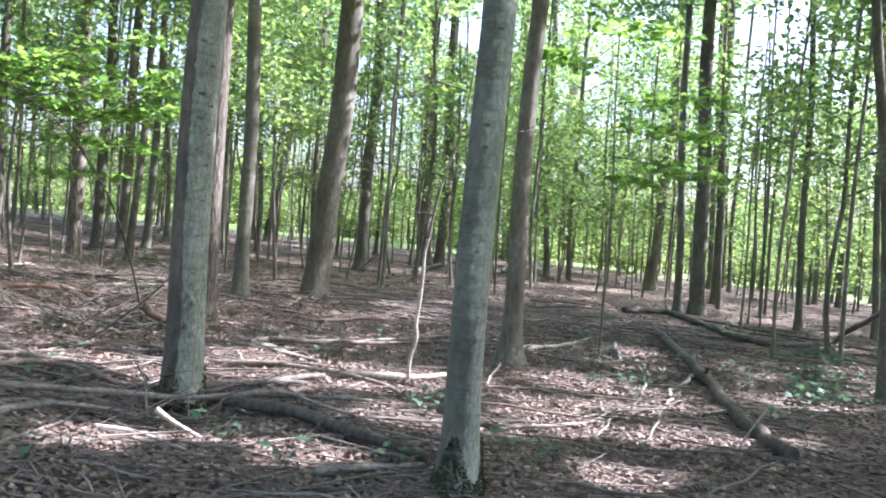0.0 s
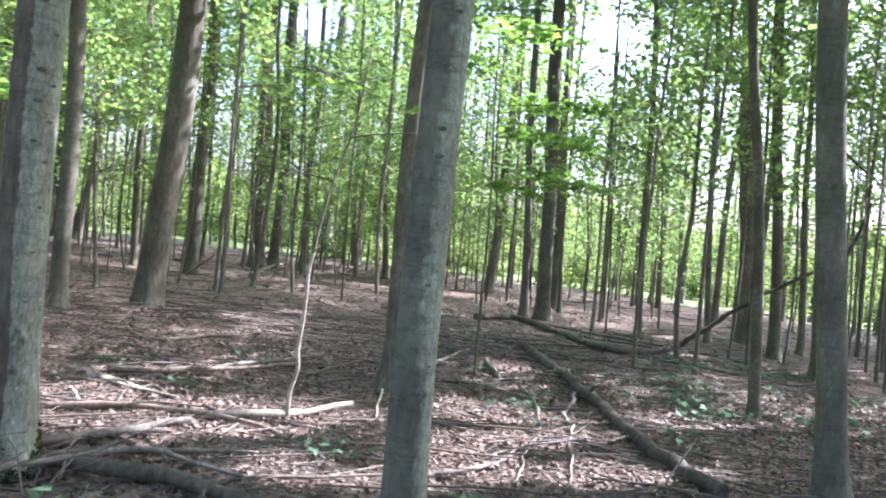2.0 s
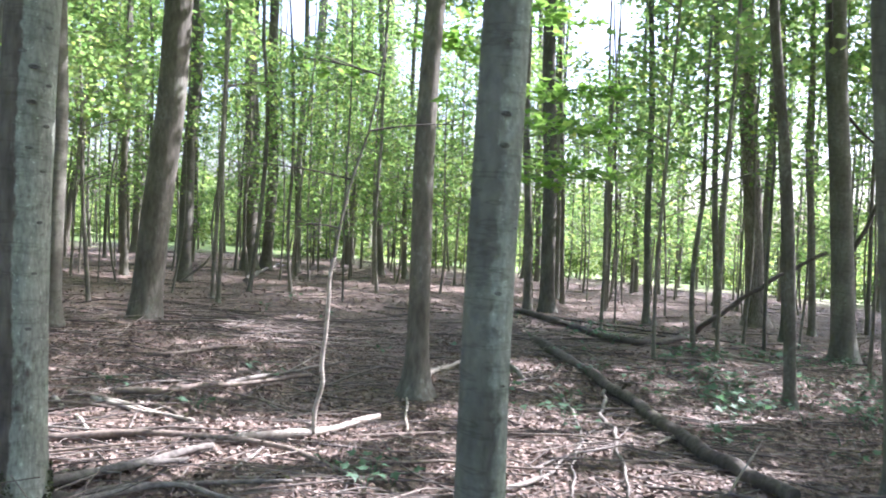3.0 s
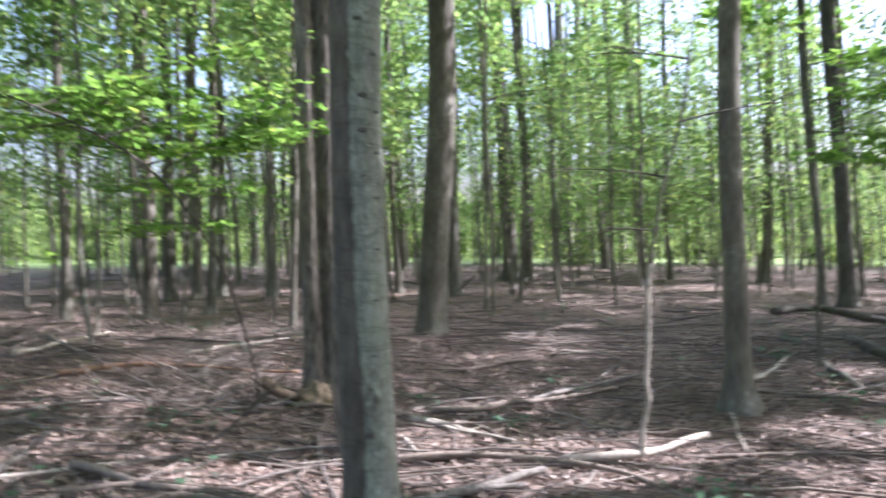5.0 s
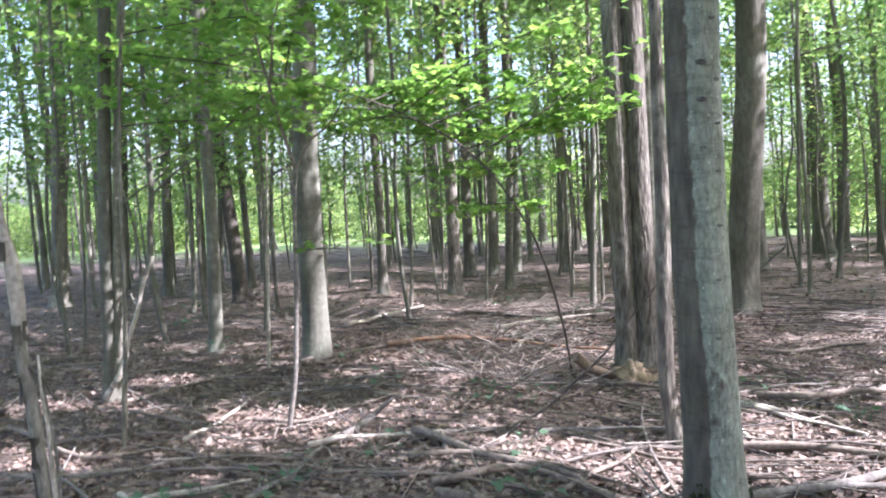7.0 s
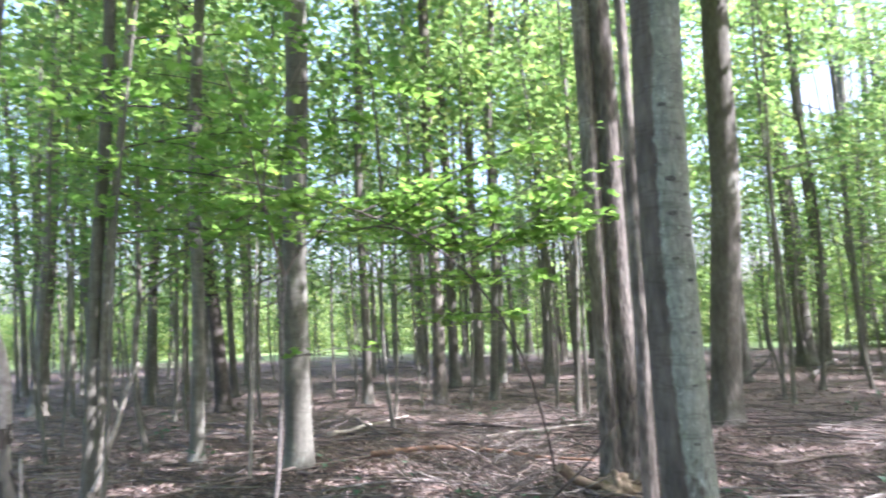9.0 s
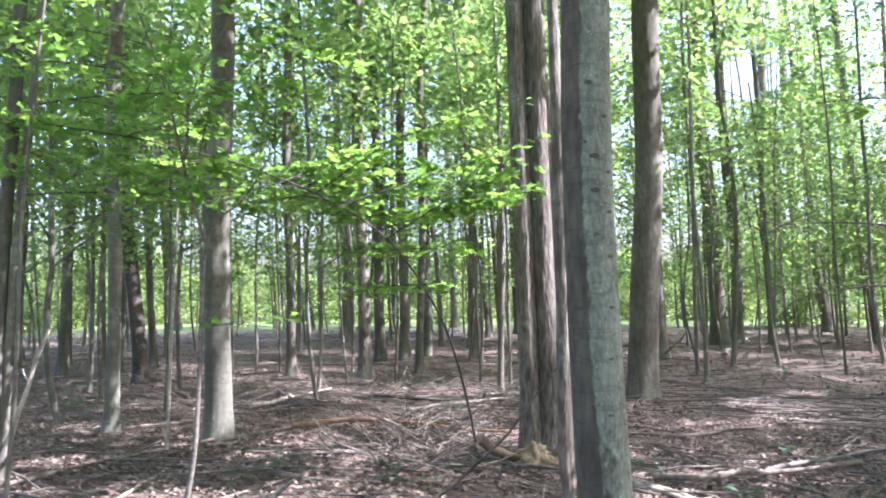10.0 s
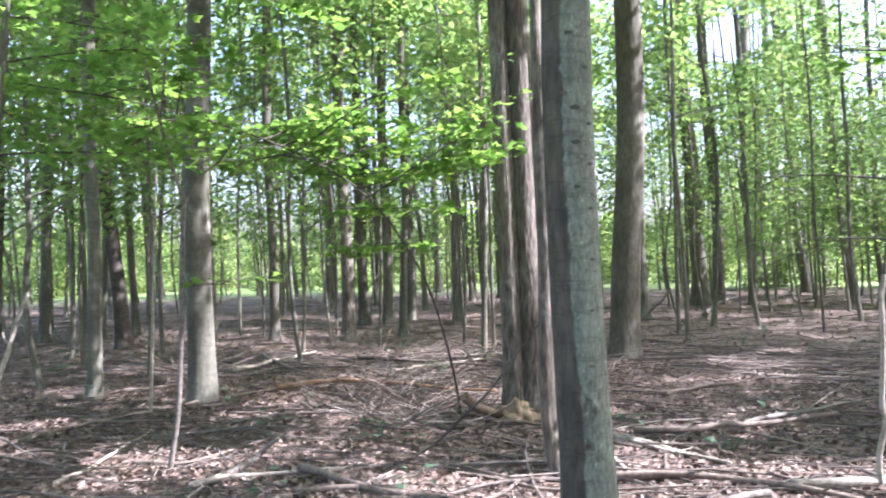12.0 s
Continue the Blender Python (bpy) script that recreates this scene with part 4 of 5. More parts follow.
while made < 16:   # trees added out of view beside the meadow to shade the edge shrubs
    d, a = rng.uniform(24, 48), rng.uniform(47, 63)
    x, y = -0.3 + d * math.sin(radians(a)), 1.5 + d * math.cos(radians(a))
    if not room(x, y, taken, 2.0):
        continue
    taken.append((x, y))
    tree("forest_tree", x, y, rng.uniform(0.1, 0.2), (rng.normal(-0.03, 0.03), 0), rng.uniform(14, 18), BARK_BROWN, "added out-of-view tree with a straight trunk, its dense high crown for shade", sides=9, rings=12,
         canopy=(5.0, 3.6, 2400), leaf_size=0.26, far=True, limbs=16, group="forest trees")
    made += 1
made = 0
while made < 46:   # unseen trees added behind the walker and to the sides, for their shade
    d, a = rng.uniform(4.5, 30), rng.uniform(48, 298)
    x, y = -0.3 + d * math.sin(radians(a)), 1.5 + d * math.cos(radians(a))
    if not room(x, y, taken, 2.2):
        continue
    taken.append((x, y))
    tree("forest_tree", x, y, rng.uniform(0.08, 0.2), (rng.normal(-0.04, 0.03), 0), rng.uniform(13, 17), BARK_BROWN, "forest tree with a straight trunk and a high crown", sides=9, rings=12,
         canopy=(6.0, 3.6, 2400), leaf_size=0.26, far=True, limbs=14, group="forest trees")
    made += 1


# ---- the sunlit edge of the wood ----
def shrub(x, y, tall, reach):
    t = tagged(new("shrub"), "bright green sunlit shrub at the edge of the wood", "shrub", "edge shrubs")
    t.matrix_world = pose(x, y, 0)
    me, tubes = crown((x, y, 0), 0.15, tall, reach, 14, int(380 + 400 * tall), 0.17, LEAF_EDGE, shape=0.5, tilt=0.6)
    stem = np.array([(0, 0, -0.1), (0.03, 0, tall * 0.5), (0, 0.02, tall)])
    part("stem", tube_mesh("stem", stem, (0.05, 0.035, 0.01), 6, BARK_SAPLING), t)
    limbwork(tubes, BARK_SAPLING, t, True)
    part("crown", me, t)


for k in range(110):
    a, d = -62 + 108 * (k + rng.uniform(0, 1)) / 110, rng.uniform(44, 56)
    shrub(-0.3 + d * math.sin(radians(a)), 1.5 + d * math.cos(radians(a)), rng.uniform(1.2, 3.0) if k % 3 else rng.uniform(2.5, 5.5), rng.uniform(1.4, 2.4))

for k in range(60):
    a = -60 + 104 * (k + rng.uniform(0, 1)) / 60
    d = rng.uniform(38, 46) if a < 0 else rng.uniform(34, 45)
    shrub(-0.3 + d * math.sin(radians(a)), 1.5 + d * math.cos(radians(a)), rng.uniform(0.5, 1.5), rng.uniform(0.8, 1.5))

# the far side of the meadow
def far_woods():
    a = radians(90) + rng.uniform(-1, 1, 26000) * radians(75)
    d = rng.uniform(95, 135, 26000)
    top = 6 + 2 * np.sin(a * 17) + 2 * np.sin(a * 41 + 1) + 1.5 * np.sin(a * 90)
    z = top * rng.uniform(0, 1, 26000) ** 0.8
    p = np.stack([d * np.cos(a), d * np.sin(a), z], 1)
    p = p[thinned(p)]
    return mesh_of("far_woods", leaves(p, rng.uniform(0.8, 1.6, len(p)), 0.8), 4, LEAF_EDGE)


tagged(new("far_woods", far_woods()), "line of distant leafy woods beyond the meadow", "woods", kind="stuff")

# ---- fallen wood ----
def branch(name, points, r, material, label):
    """A fallen branch or log along its points, with a wandering outline and stubs of twigs."""
    r *= 1.2 if r < 0.025 else 0.72 if r < 0.042 else 1.0
    base = Vector(points[0])
    t = tagged(new(name), label, "fallen wood")
    t.matrix_world = Matrix.Translation((base.x, base.y, base.z))
    P = np.array(points, float) - np.array(points[0])
    P[:, 2] += height(np.array(points)[:, 0], np.array(points)[:, 1]) + 0.015
    path = smooth_path(P, 12)
    n = len(path)
    length = np.linalg.norm(np.diff(path, axis=0), axis=1).sum()
    s = np.linspace(0, length, n)
    ph = rng.uniform(0, 6.28, 4)
    path[:, 0] += min(0.02, r) * (np.sin(5 * s + ph[0]) + 0.5 * np.sin(13 * s + ph[1]))
    path[:, 2] += 0.3 * min(0.02, r) * (np.sin(7 * s + ph[2]))
    end = 0.8 if "log" in name else 0.45
    radii = r * np.linspace(1.08, end, n) * (1 + 0.07 * np.sin(9 * s + ph[3]))
    part("wood", tube_mesh("wood", path, radii, 14 if r > 0.025 else 8, material, lumps(0.05, int(rng.integers(1e6)))), t)
    for k in range(int(rng.integers(1, 4)) if r > 0.012 else 0):
        i = int(rng.integers(2, n - 3))
        w = path[i + 1] - path[i]
        w = w / (np.linalg.norm(w) + 1e-9)
        out = np.cross(w, rng.normal(0, 1, 3))
        out[2] = abs(out[2])
        out /= np.linalg.norm(out) + 1e-9
        out[2] *= 0.5
        ln = rng.uniform(1.2, 3.0) * r
        part("twig_stub", join_tubes("twig_stub", [(np.array([path[i], path[i] + (out + 0.4 * w) * ln, path[i] + (out + 0.7 * w) * ln * 1.8]), (r * 0.4, r * 0.28, r * 0.12))], 6, material), t)


branch("fallen_log", [(3.33, 12.83, 0.05), (3.10, 9.58, 0.05), (2.84, 7.31, 0.05), (2.81, 6.06, 0.05)], 0.064, BARK_LOG, "long fallen log with dark damp bark on leaf litter")
branch("fallen_log", [(-1.45, 6.17, 0.04), (-0.51, 5.67, 0.04), (0.36, 5.04, 0.04)], 0.045, BARK_LOG, "long fallen log with dark damp bark on leaf litter")
branch("fallen_branch", [(3.41, 16.53, 0.05), (4.39, 17.36, 0.05), (4.63, 15.88, 0.05), (4.64, 13.34, 0.05), (5.11, 12.92, 0.05), (6.45, 14.26, 0.05), (6.85, 14.06, 0.40), (7.39, 13.95, 0.87), (7.93, 13.85, 1.30), (8.62, 13.71, 1.73)], 0.064, BARK_DARK, "dark curved dead branch lying in the leaf litter")
branch("fallen_branch", [(4.67, 16.69, 0.02), (5.75, 15.30, 0.02), (6.83, 14.56, 0.02), (7.74, 13.72, 0.02)], 0.031, BARK_DARK, "dark curved dead branch lying in the leaf litter")
branch("fallen_branch", [(3.09, 9.59, 0.02), (2.54, 8.37, 0.02), (2.26, 7.40, 0.02), (1.82, 6.20, 0.02)], 0.029, WOOD_GREY, "weathered grey fallen branch lying on leaf litter")
branch("fallen_branch", [(2.42, 9.41, 0.01), (2.17, 7.97, 0.01), (1.77, 6.96, 0.01), (1.46, 6.23, 0.01)], 0.014, WOOD_GREY, "weathered grey fallen branch lying on leaf litter")
branch("fallen_branch", [(2.56, 7.37, 0.01), (2.85, 7.64, 0.01), (3.06, 7.61, 0.01)], 0.014, WOOD_PALE, "pale barkless dead stick lying on leaf litter")
branch("fallen_branch", [(2.53, 6.26, 0.01), (2.58, 6.23, 0.16), (2.67, 6.2, 0.36)], 0.007, WOOD_PALE, "pale barkless dead stick lying on leaf litter")
branch("fallen_branch", [(2.39, 11.07, 0.02), (2.25, 9.76, 0.02), (2.58, 10.00, 0.02)], 0.024, WOOD_GREY, "weathered grey fallen branch lying on leaf litter")
branch("broken_log", [(-0.50, 7.14, 0.03), (-0.02, 7.47, 0.03), (0.52, 7.98, 0.03)], 0.038, WOOD_PALE, "pale broken log with a splintered end on leaf litter")
branch("fallen_branch", [(-1.73, 7.19, 0.02), (-0.85, 7.17, 0.02), (-0.10, 6.93, 0.02), (0.23, 6.28, 0.02)], 0.021, WOOD_BROWN, "brown fallen branch half sunk in dead leaves")
branch("fallen_branch", [(-1.89, 8.54, 0.01), (-1.05, 7.97, 0.01), (-0.61, 6.83, 0.01)], 0.018, WOOD_BROWN, "brown fallen branch half sunk in dead leaves")
branch("broken_stick", [(-1.95, 8.32, 0.01), (-1.43, 7.22, 0.01)], 0.017, WOOD_PALE, "pale barkless dead stick lying on leaf litter")
branch("fallen_log", [(-1.53, 6.31, 0.03), (-1.09, 6.58, 0.03), (-0.64, 6.90, 0.03)], 0.038, WOOD_GREY, "weathered grey fallen log lying on leaf litter")
branch("fallen_branch", [(-1.33, 6.21, 0.02), (-0.85, 6.33, 0.02), (-0.16, 6.28, 0.02)], 0.019, WOOD_GREY, "weathered grey fallen branch lying on leaf litter")
branch("fallen_log", [(-1.52, 8.44, 0.03), (-0.85, 8.84, 0.03), (0.03, 9.50, 0.03)], 0.033, WOOD_BROWN, "brown fallen log half sunk in dead leaves")
branch("broken_stick", [(1.37, 10.10, 0.01), (1.03, 9.43, 0.01), (0.66, 7.63, 0.01)], 0.017, WOOD_PALE, "pale barkless dead stick lying on leaf litter")
branch("fallen_branch", [(-2.39, 5.07, 0.1), (-1.96, 5.48, 0.12), (-1.44, 5.82, 0.13), (-0.93, 6.13, 0.1), (-0.59, 6.06, 0.06), (-0.2, 5.81, 0.02)], 0.02, WOOD_GREY, "weathered grey fallen branch lying on leaf litter")
branch("fallen_branch", [(-2.37, 4.95, 0.01), (-2.07, 5.64, 0.01), (-1.83, 6.56, 0.01)], 0.017, WOOD_GREY, "weathered grey fallen branch lying on leaf litter")
branch("fallen_branch", [(-2.47, 5.20, 0.02), (-2.32, 5.98, 0.02), (-2.12, 6.95, 0.02)], 0.020, WOOD_BROWN, "brown fallen branch half sunk in dead leaves")
branch("fallen_branch", [(-3.31, 6.24, 0.02), (-2.68, 6.41, 0.02), (-1.91, 6.34, 0.02)], 0.030, WOOD_BROWN, "brown fallen branch half sunk in dead leaves")
branch("fallen_branch", [(-0.24, 4.71, 0.02), (0.09, 4.90, 0.02), (0.45, 5.10, 0.02)], 0.022, WOOD_GREY, "weathered grey fallen branch lying on leaf litter")
branch("broken_stick", [(-1.29, 5.08, 0.17), (-1.03, 5.10, 0.01)], 0.017, WOOD_PALE, "pale barkless dead stick lying on leaf litter")
branch("fallen_branch", [(-1.69, 5.06, 0.01), (-1.38, 5.08, 0.01), (-0.97, 4.78, 0.01)], 0.015, WOOD_PALE, "pale barkless dead stick lying on leaf litter")
branch("fallen_branch", [(-1.84, 4.32, 0.01), (-1.81, 4.82, 0.01), (-1.97, 5.52, 0.01)], 0.011, WOOD_GREY, "weathered grey fallen branch lying on leaf litter")
branch("fallen_branch", [(1.10, 9.45, 0.02), (1.67, 10.54, 0.02), (2.27, 11.74, 0.02)], 0.022, WOOD_PALE, "pale barkless dead stick lying on leaf litter")
branch("fallen_branch", [(0.77, 6.21, 0.01), (1.44, 6.64, 0.01), (1.73, 7.03, 0.01)], 0.015, WOOD_GREY, "weathered grey fallen branch lying on leaf litter")
branch("fallen_branch", [(-5.35, 9.4, 0.04), (-4.85, 9.75, 0.07), (-4.4, 10.0, 0.08), (-3.82, 10.05, 0.08), (-3.1, 9.95, 0.05)], 0.0415, WOOD_RED, "reddish-brown stripped fallen branch on dead leaves")
branch("fallen_branch", [(-5.89, 8.56, 0.02), (-5.42, 9.32, 0.02), (-4.87, 10.00, 0.02)], 0.025, WOOD_BROWN, "brown fallen branch half sunk in dead leaves")
branch("broken_stick", [(-6.79, 10.77, 0.03), (-6.77, 11.82, 0.03), (-6.77, 12.88, 0.03)], 0.041, WOOD_PALE, "pale barkless dead stick lying on leaf litter")
branch("fallen_branch", [(-3.00, 7.05, 0.02), (-2.97, 7.36, 0.02), (-2.83, 7.42, 0.14), (-2.55, 7.57, 0.42), (-2.28, 7.71, 0.75), (-2.03, 7.85, 1.12)], 0.011, BARK_DARK, "dark crooked branch rising from the litter towards a trunk")
branch("fallen_log", [(-3.56, 6.72, 0.03), (-2.87, 6.35, 0.03), (-2.43, 6.31, 0.03), (-2.07, 6.17, 0.03), (-1.68, 6.23, 0.03)], 0.032, WOOD_BROWN, "brown fallen log half sunk in dead leaves")
branch("fallen_branch", [(-4.11, 6.30, 0.01), (-3.74, 6.61, 0.01), (-2.99, 7.10, 0.01)], 0.017, WOOD_PALE, "pale barkless dead stick lying on leaf litter")
branch("fallen_branch", [(-3.70, 4.90, 0.02), (-3.81, 5.49, 0.02), (-3.98, 6.25, 0.02)], 0.019, WOOD_GREY, "weathered grey fallen branch lying on leaf litter")
branch("broken_stick", [(-3.93, 6.48, 0.02), (-4.00, 6.88, 0.02), (-3.86, 6.94, 0.15)], 0.023, WOOD_GREY, "weathered grey fallen branch lying on leaf litter")
branch("fallen_branch", [(-3.39, 6.77, 0.01), (-2.76, 5.90, 0.01), (-2.51, 5.59, 0.01)], 0.014, WOOD_BROWN, "brown fallen branch half sunk in dead leaves")
branch("fallen_branch", [(-4.61, 5.23, 0.01), (-4.46, 5.20, 0.01), (-4.31, 5.43, 0.01), (-4.10, 5.72, 0.01)], 0.018, WOOD_PALE, "pale barkless dead stick lying on leaf litter")
branch("fallen_branch", [(-7.73, 8.32, 0.02), (-7.24, 8.95, 0.02), (-6.92, 9.92, 0.02)], 0.023, WOOD_BROWN, "brown fallen branch half sunk in dead leaves")
branch("fallen_branch", [(-1.59, 8.18, 0.01), (-1.18, 7.92, 0.01), (-0.83, 7.62, 0.01)], 0.017, WOOD_PALE, "pale barkless dead stick lying on leaf litter")
branch("fallen_branch", [(-1.49, 7.18, 0.01), (-1.16, 7.27, 0.01), (-0.80, 7.47, 0.01)], 0.014, WOOD_BROWN, "brown fallen branch half sunk in dead leaves")
branch("fallen_log", [(-1.40, 6.38, 0.02), (-1.15, 6.54, 0.02), (-0.79, 6.69, 0.02)], 0.029, WOOD_GREY, "weathered grey fallen log lying on leaf litter")
branch("fallen_log", [(-1.57, 8.46, 0.03), (-1.28, 8.45, 0.03), (-0.97, 8.74, 0.03)], 0.036, WOOD_BROWN, "brown fallen log half sunk in dead leaves")
branch("fallen_branch", [(-5.74, 5.13, 0.01), (-5.13, 5.28, 0.01), (-4.62, 5.89, 0.01)], 0.012, WOOD_GREY, "weathered grey fallen branch lying on leaf litter")
branch("fallen_branch", [(-6.43, 5.57, 0.02), (-6.47, 5.86, 0.02), (-5.34, 5.60, 0.02), (-5.14, 5.94, 0.02)], 0.019, WOOD_BROWN, "brown fallen branch half sunk in dead leaves")
branch("fallen_branch", [(-6.89, 5.77, 0.02), (-7.04, 6.14, 0.02), (-7.88, 7.02, 0.02)], 0.031, BARK_DARK, "dark curved dead branch lying in the leaf litter")
branch("fallen_branch", [(-6.32, 6.75, 0.01), (-6.19, 7.59, 0.01), (-6.02, 8.36, 0.01)], 0.019, WOOD_BROWN, "brown fallen branch half sunk in dead leaves")
branch("fallen_branch", [(-5.00, 7.97, 0.01), (-4.48, 8.40, 0.01), (-3.94, 8.97, 0.01)], 0.016, WOOD_GREY, "weathered grey fallen branch lying on leaf litter")
branch("fallen_branch", [(-5.10, 6.21, 0.01), (-5.23, 6.83, 0.01), (-5.54, 7.65, 0.01)], 0.013, WOOD_PALE, "pale barkless dead stick lying on leaf litter")
branch("fallen_branch", [(-4.95, 6.77, 0.01), (-4.54, 6.93, 0.01), (-4.20, 7.71, 0.01)], 0.017, WOOD_BROWN, "brown fallen branch half sunk in dead leaves")
branch("fallen_branch", [(-5.85, 12.52, 0.02), (-4.62, 12.25, 0.02), (-4.01, 13.72, 0.02)], 0.027, BARK_DARK, "dark curved dead branch lying in the leaf litter")
branch("fallen_branch", [(-7.35, 12.29, 0.03), (-6.28, 11.14, 0.03), (-5.23, 10.29, 0.03)], 0.034, WOOD_BROWN, "brown fallen branch half sunk in dead leaves")
branch("fallen_branch", [(-4.88, 11.21, 0.02), (-4.42, 11.91, 0.02), (-3.80, 12.62, 0.02)], 0.022, WOOD_PALE, "pale barkless dead stick lying on leaf litter")
branch("fallen_branch", [(-8.42, 7.18, 0.01), (-8.12, 7.76, 0.01), (-7.22, 8.08, 0.01)], 0.018, WOOD_BROWN, "brown fallen branch half sunk in dead leaves")
branch("fallen_branch", [(-1.68, 8.26, 0.01), (-1.36, 7.97, 0.01), (-1.09, 7.84, 0.01)], 0.016, WOOD_PALE, "pale barkless dead stick lying on leaf litter")
branch("fallen_branch", [(-1.66, 10.52, 0.01), (-0.89, 11.02, 0.01), (-0.09, 12.16, 0.01)], 0.018, WOOD_BROWN, "brown fallen branch half sunk in dead leaves")
branch("fallen_branch", [(-0.77, 9.02, 0.03), (-0.32, 9.49, 0.03), (0.34, 10.11, 0.03)], 0.032, WOOD_GREY, "weathered grey fallen branch lying on leaf litter")
branch("fallen_branch", [(-2.56, 19.46, 0.03), (-2.09, 19.54, 0.42), (-1.92, 19.60, 0.66)], 0.037, WOOD_GREY, "weathered grey fallen branch lying on leaf litter")
branch("broken_stick", [(-1.26, 20.58, 0.05), (-0.83, 26.05, 0.05), (-0.14, 29.23, 0.05)], 0.058, WOOD_GREY, "weathered grey fallen branch lying on leaf litter")
branch("fallen_branch", [(1.52, 33.70, 0.04), (1.17, 25.55, 0.04), (2.57, 30.19, 0.04)], 0.047, WOOD_BROWN, "brown fallen branch half sunk in dead leaves")
branch("fallen_branch", [(-3.13, 9.38, 0.03), (-2.74, 8.66, 0.03), (-2.52, 8.64, 0.03), (-2.27, 8.63, 0.03)], 0.033, WOOD_BROWN, "brown fallen branch half sunk in dead leaves")
branch("fallen_branch", [(-2.22, 4.63, 0.02), (-2.09, 5.15, 0.02), (-1.80, 5.55, 0.02), (-1.47, 5.66, 0.02)], 0.024, WOOD_GREY, "weathered grey fallen branch lying on leaf litter")
branch("fallen_branch", [(-2.87, 5.71, 0.02), (-2.42, 5.72, 0.02), (-1.67, 5.69, 0.02)], 0.021, WOOD_BROWN, "brown fallen branch half sunk in dead leaves")
branch("fallen_log", [(-2.94, 5.81, 0.03), (-2.55, 6.25, 0.03), (-1.94, 6.12, 0.03)], 0.034, WOOD_BROWN, "brown fallen log half sunk in dead leaves")
branch("fallen_branch", [(-1.53, 6.16, 0.01), (-1.89, 6.41, 0.01), (-2.46, 7.05, 0.01)], 0.011, BARK_DARK, "dark curved dead branch lying in the leaf litter")
branch("fallen_branch", [(-7.81, 29.72, 0.06), (-7.48, 29.37, 1.39), (-7.07, 29.29, 2.25), (-6.55, 29.19, 2.57)], 0.078, BARK_DARK, "dark dead branch arching above the forest floor")
branch("broken_stick", [(-9.20, 18.64, 0.03), (-8.85, 18.73, 0.46), (-8.43, 18.96, 1.07)], 0.034, WOOD_PALE, "pale barkless dead stick lying on leaf litter")
branch("broken_stick", [(-6.52, 6.74, 0.02), (-6.36, 6.81, 0.36), (-6.22, 6.88, 0.80), (-6.12, 6.94, 1.22)], 0.022, WOOD_PALE, "pale dead stick leaning against a thin trunk")
branch("broken_stick", [(-4.43, 4.71, 0.01), (-4.44, 4.69, 0.49), (-4.48, 4.67, 0.89)], 0.011, WOOD_PALE, "thin pale stick leaning beside a dead broken stem")

# a lump of ochre rotten wood at the foot of the furrowed pair
def rotten_stump(x, y):
    bm = bmesh.new()
    bmesh.ops.create_icosphere(bm, subdivisions=4, radius=1.0)
    for v in bm.verts:
        n = noise.noise(v.co * 2.3) * 0.3 + noise.noise(v.co * 7) * 0.12
        v.co = Vector((v.co.x * 0.18 * (1.1 - 0.5 * v.co.z), v.co.y * 0.11, max(v.co.z, -0.3) * 0.15)) * (1 + 1.6 * n)
    me = bpy.data.meshes.new("rotten_wood")
    bm.to_mesh(me)
    bm.free()
    me.polygons.foreach_set("use_smooth", [True] * len(me.polygons))
    me.materials.append(WOOD_ROT)
    ob = tagged(new("rotten_wood", me), "lump of ochre rotten wood at the foot of a tree", "rotten wood")
    ob.matrix_world = pose(x, y, float(height(x, y)) + 0.03, 0, 0, 20)


rotten_stump(-2.6, 8.87)


# a dead ragged stem between the lichened trunk and the furrowed pair
snag, _ = sapling(-1.915, 7.2, ((0, 0, 0), (-0.03, 0, 0.16), (-0.062, 0, 0.4), (-0.068, 0, 0.75), (-0.062, 0, 1.3), (-0.07, 0, 1.9), (-0.085, 0, 2.9), (-0.11, 0, 4.1)), 0.058, BARK_ROUGH, "ragged grey dead stem close behind a lichened trunk", "dead_sapling", 28, 0.62)
snag["category"] = "dead sapling"
for z, a, ln in ((4.1, -60, 0.26), (4.08, -140, 0.2), (4.1, 80, 0.16)):
    c = (-0.11 + 0.018 * math.cos(radians(a)), 0.018 * math.sin(radians(a)), z)
    part("splinter", tube_mesh("splinter", np.array([(c[0], c[1], z - 0.1), (c[0], c[1], z + 0.4 * ln), (c[0] * 1.05, c[1], z + ln)]), (0.016, 0.011, 0.002), 6, BARK_DEAD_GREY), snag, "pointed splinter of torn wood")
branch("fallen_branch", ((-3.02, 8.69, 0.24), (-2.9, 8.74, 0.14), (-2.78, 8.8, 0.08), (-2.66, 8.86, 0.045), (-2.5, 8.92, 0.055), (-2.36, 8.98, 0.11)), 0.045, WOOD_OCHRE, "curved ochre-brown dead branch round the foot of a tree")


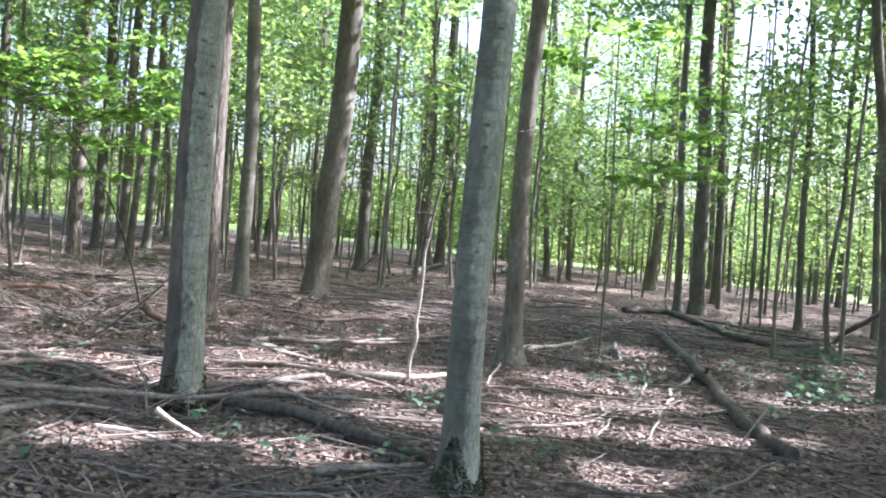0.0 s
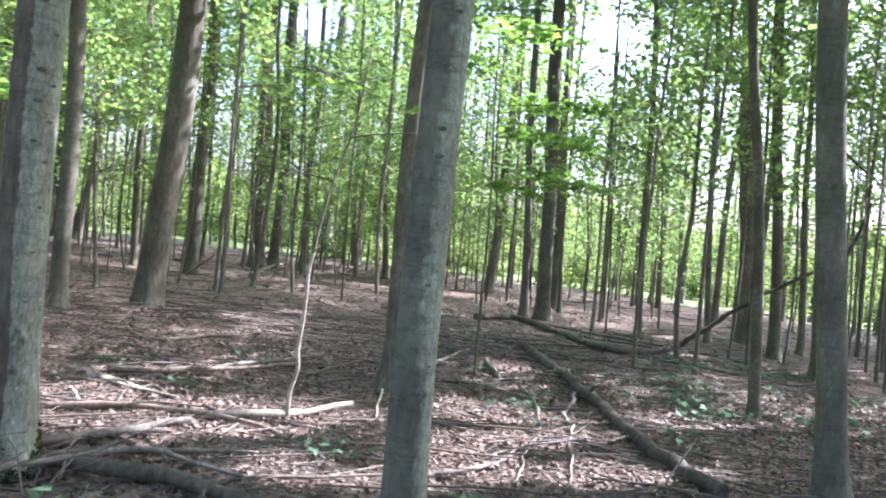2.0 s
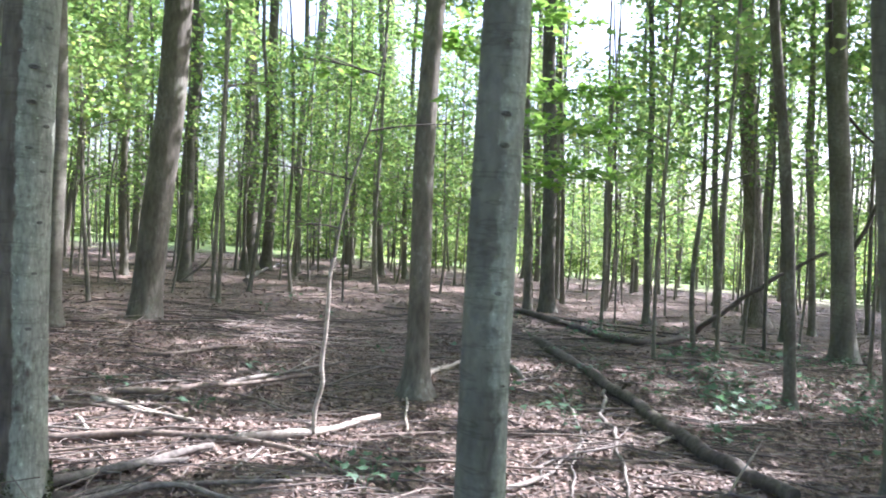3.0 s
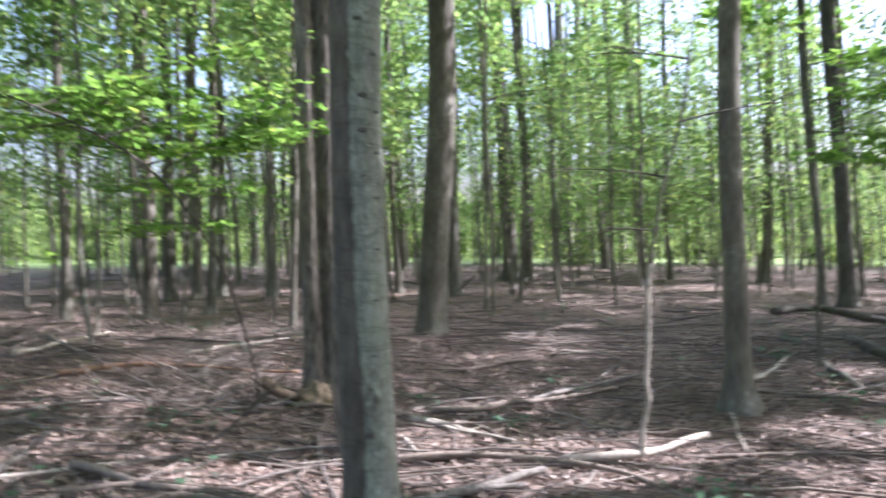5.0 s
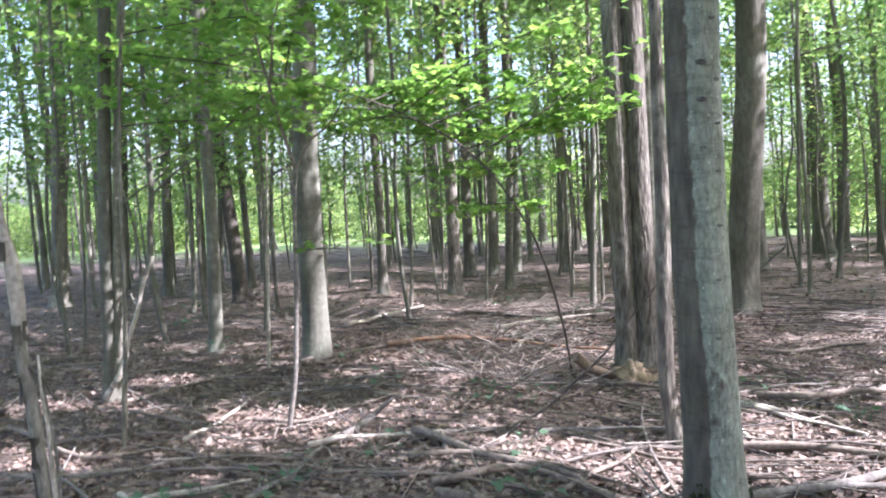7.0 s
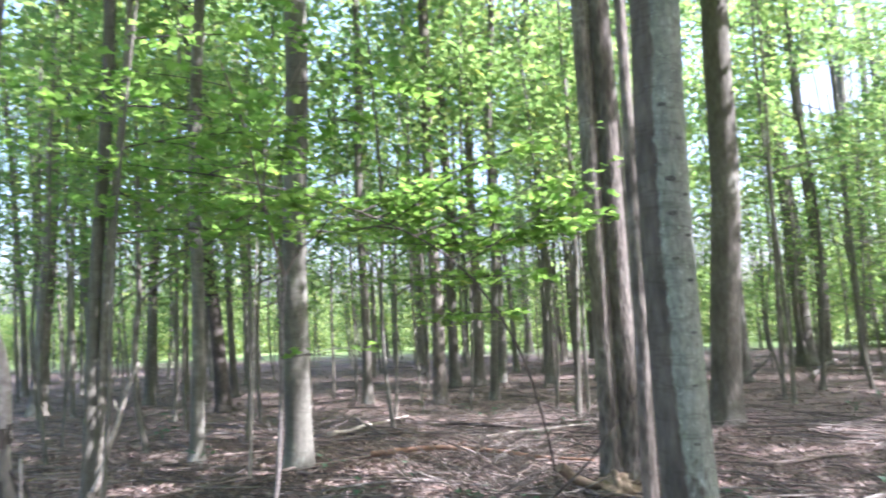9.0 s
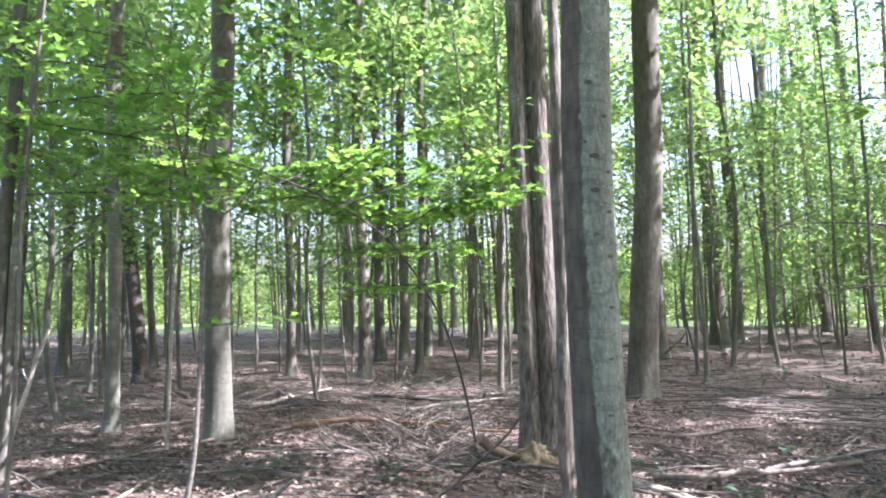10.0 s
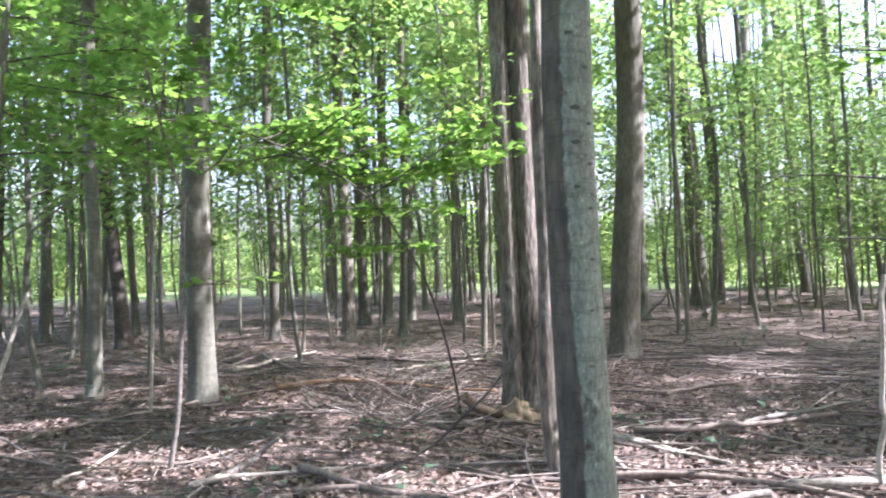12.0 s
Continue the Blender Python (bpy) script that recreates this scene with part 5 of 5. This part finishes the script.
def brush_pile(x, y, reach, count, label="tangle of thin dead twigs heaped beside the furrowed tree"):
    """A tangle of thin dead twigs heaped at the foot of a tree."""
    t = tagged(new("brush_pile"), label, "brush pile")
    t.matrix_world = pose(x, y, float(height(x, y)))
    for k in range(count):
        a, b = rng.uniform(0, 6.28), rng.uniform(0, 6.28)
        p = np.array([math.cos(a), 0.7 * math.sin(a), 0]) * reach * rng.uniform(0, 1) ** 0.6
        ln = rng.uniform(0.25, 0.9)
        w = np.array([math.cos(b), math.sin(b), rng.uniform(-0.1, 0.55)])
        m = p + w * ln * 0.5 + rng.normal(0, 0.05, 3)
        q = np.array([p + (0, 0, 0.02), m, p + w * ln])
        q[:, 2] = np.maximum(q[:, 2], 0.015)
        r = rng.uniform(0.003, 0.009)
        part("twig", join_tubes("twig", [(q, (r, r * 0.8, r * 0.4))], 5, (TWIGS, WOOD_BROWN, WOOD_GREY)[k % 3]), t)


brush_pile(-3.65, 8.95, 0.95, 230)
brush_pile(-3.9, 10.6, 0.9, 70)
brush_pile(-1.9, 5.7, 0.8, 60, "loose tangle of dead twigs round the lichened trunk")
for x, y, w, n in ((-4.4, 9.75, 0.9, 80), (-5.9, 13.5, 1.2, 90), (-3.7, 12.7, 1.0, 80), (2.2, 11.8, 1.0, 60), (-7.6, 11.5, 1.1, 80)):
    brush_pile(x, y, w, n, "low tangle of dead twigs lying on the leaf litter")

# ---- seedlings on the floor ----
SEED_LEAF = mesh_of("leaf", np.array([(x, y, 0.15 * abs(x) - 0.12 * y * y) for x, y in MAPLE]), len(MAPLE), LEAF_LOW)


def seedling(n_leaves, size):
    t = tagged(new("seedling"), "small green seedling with broad leaves in the litter", "seedling", "seedlings")
    for k in range(n_leaves):
        a, ln, z = 2.4 * k + rng.uniform(-0.4, 0.4), rng.uniform(0.03, 0.16), rng.uniform(0.05, 0.16)
        tip = np.array([math.cos(a) * ln, math.sin(a) * ln, z])
        stem = part("stem", join_tubes("stem", [(np.array([(0, 0, -0.02), tip * np.array([0.4, 0.4, 0.75]), tip]), (0.003, 0.002, 0.0015))], 4, LEAF_LOW), t)
        leaf = part("leaf", SEED_LEAF, stem)
        s = size * rng.uniform(0.7, 1.2)
        leaf.matrix_local = pose(*tip, rng.normal(0, 16), rng.normal(0, 16), math.degrees(a) - 90) @ Matrix.Diagonal((s, s, s, 1))
    return t


first = [seedling(n, s) for n, s in ((4, 0.085), (6, 0.07), (7, 0.09), (5, 0.06))]
SEEDLINGS = [(0.41, 6.41), (0.32, 6.58), (4.80, 11.68), (3.93, 10.32), (5.35, 12.28), (5.73, 9.91), (7.57, 11.76), (6.49, 10.01), (4.34, 7.60), (4.42, 8.19), (5.57, 8.76), (4.63, 9.76), (7.05, 12.65), (2.12, 8.21), (0.88, 5.44), (0.99, 5.31), (0.11, 6.46), (0.24, 6.27), (-0.98, 5.28), (-1.52, 4.46), (-1.55, 4.20), (0.18, 4.94), (-0.46, 4.82), (-2.68, 6.49), (0.84, 11.16), (1.14, 5.59), (4.56, 9.76), (-3.97, 5.14), (-3.84, 5.12), (-3.73, 5.76), (-2.39, 5.86), (-3.58, 6.26), (-3.81, 5.54), (-0.89, 8.08), (-4.00, 12.51), (-3.44, 7.73), (-5.54, 8.86), (-4.14, 5.14), (-0.40, 9.49), (-3.15, 7.90), (-0.83, 8.09), (-3.56, 8.06)]
for k, (x, y) in enumerate(SEEDLINGS):
    at = pose(x, y, float(height(x, y)), 0, 0, rng.uniform(0, 360))
    if k < 4:
        first[k].matrix_world = at
    else:
        copy_thing(first[k % 4], at)
for k in range(64):   # a loose patch of them beyond the long log
    x, y = rng.normal(5.5, 1.2), rng.normal(10.1, 1.5)
    if x < 3.7:
        continue
    copy_thing(first[k % 4], pose(x, y, float(height(x, y)), 0, 0, rng.uniform(0, 360)) @ Matrix.Scale(rng.uniform(0.9, 1.5), 4))
for k in range(85):
    a, d = rng.uniform(12, 40) if k % 5 else rng.uniform(-50, 5), rng.uniform(6.5, 16)
    x, y = -0.3 + d * math.sin(radians(a)), 1.5 + d * math.cos(radians(a))
    copy_thing(first[k % 4], pose(x, y, float(height(x, y)), 0, 0, rng.uniform(0, 360)))
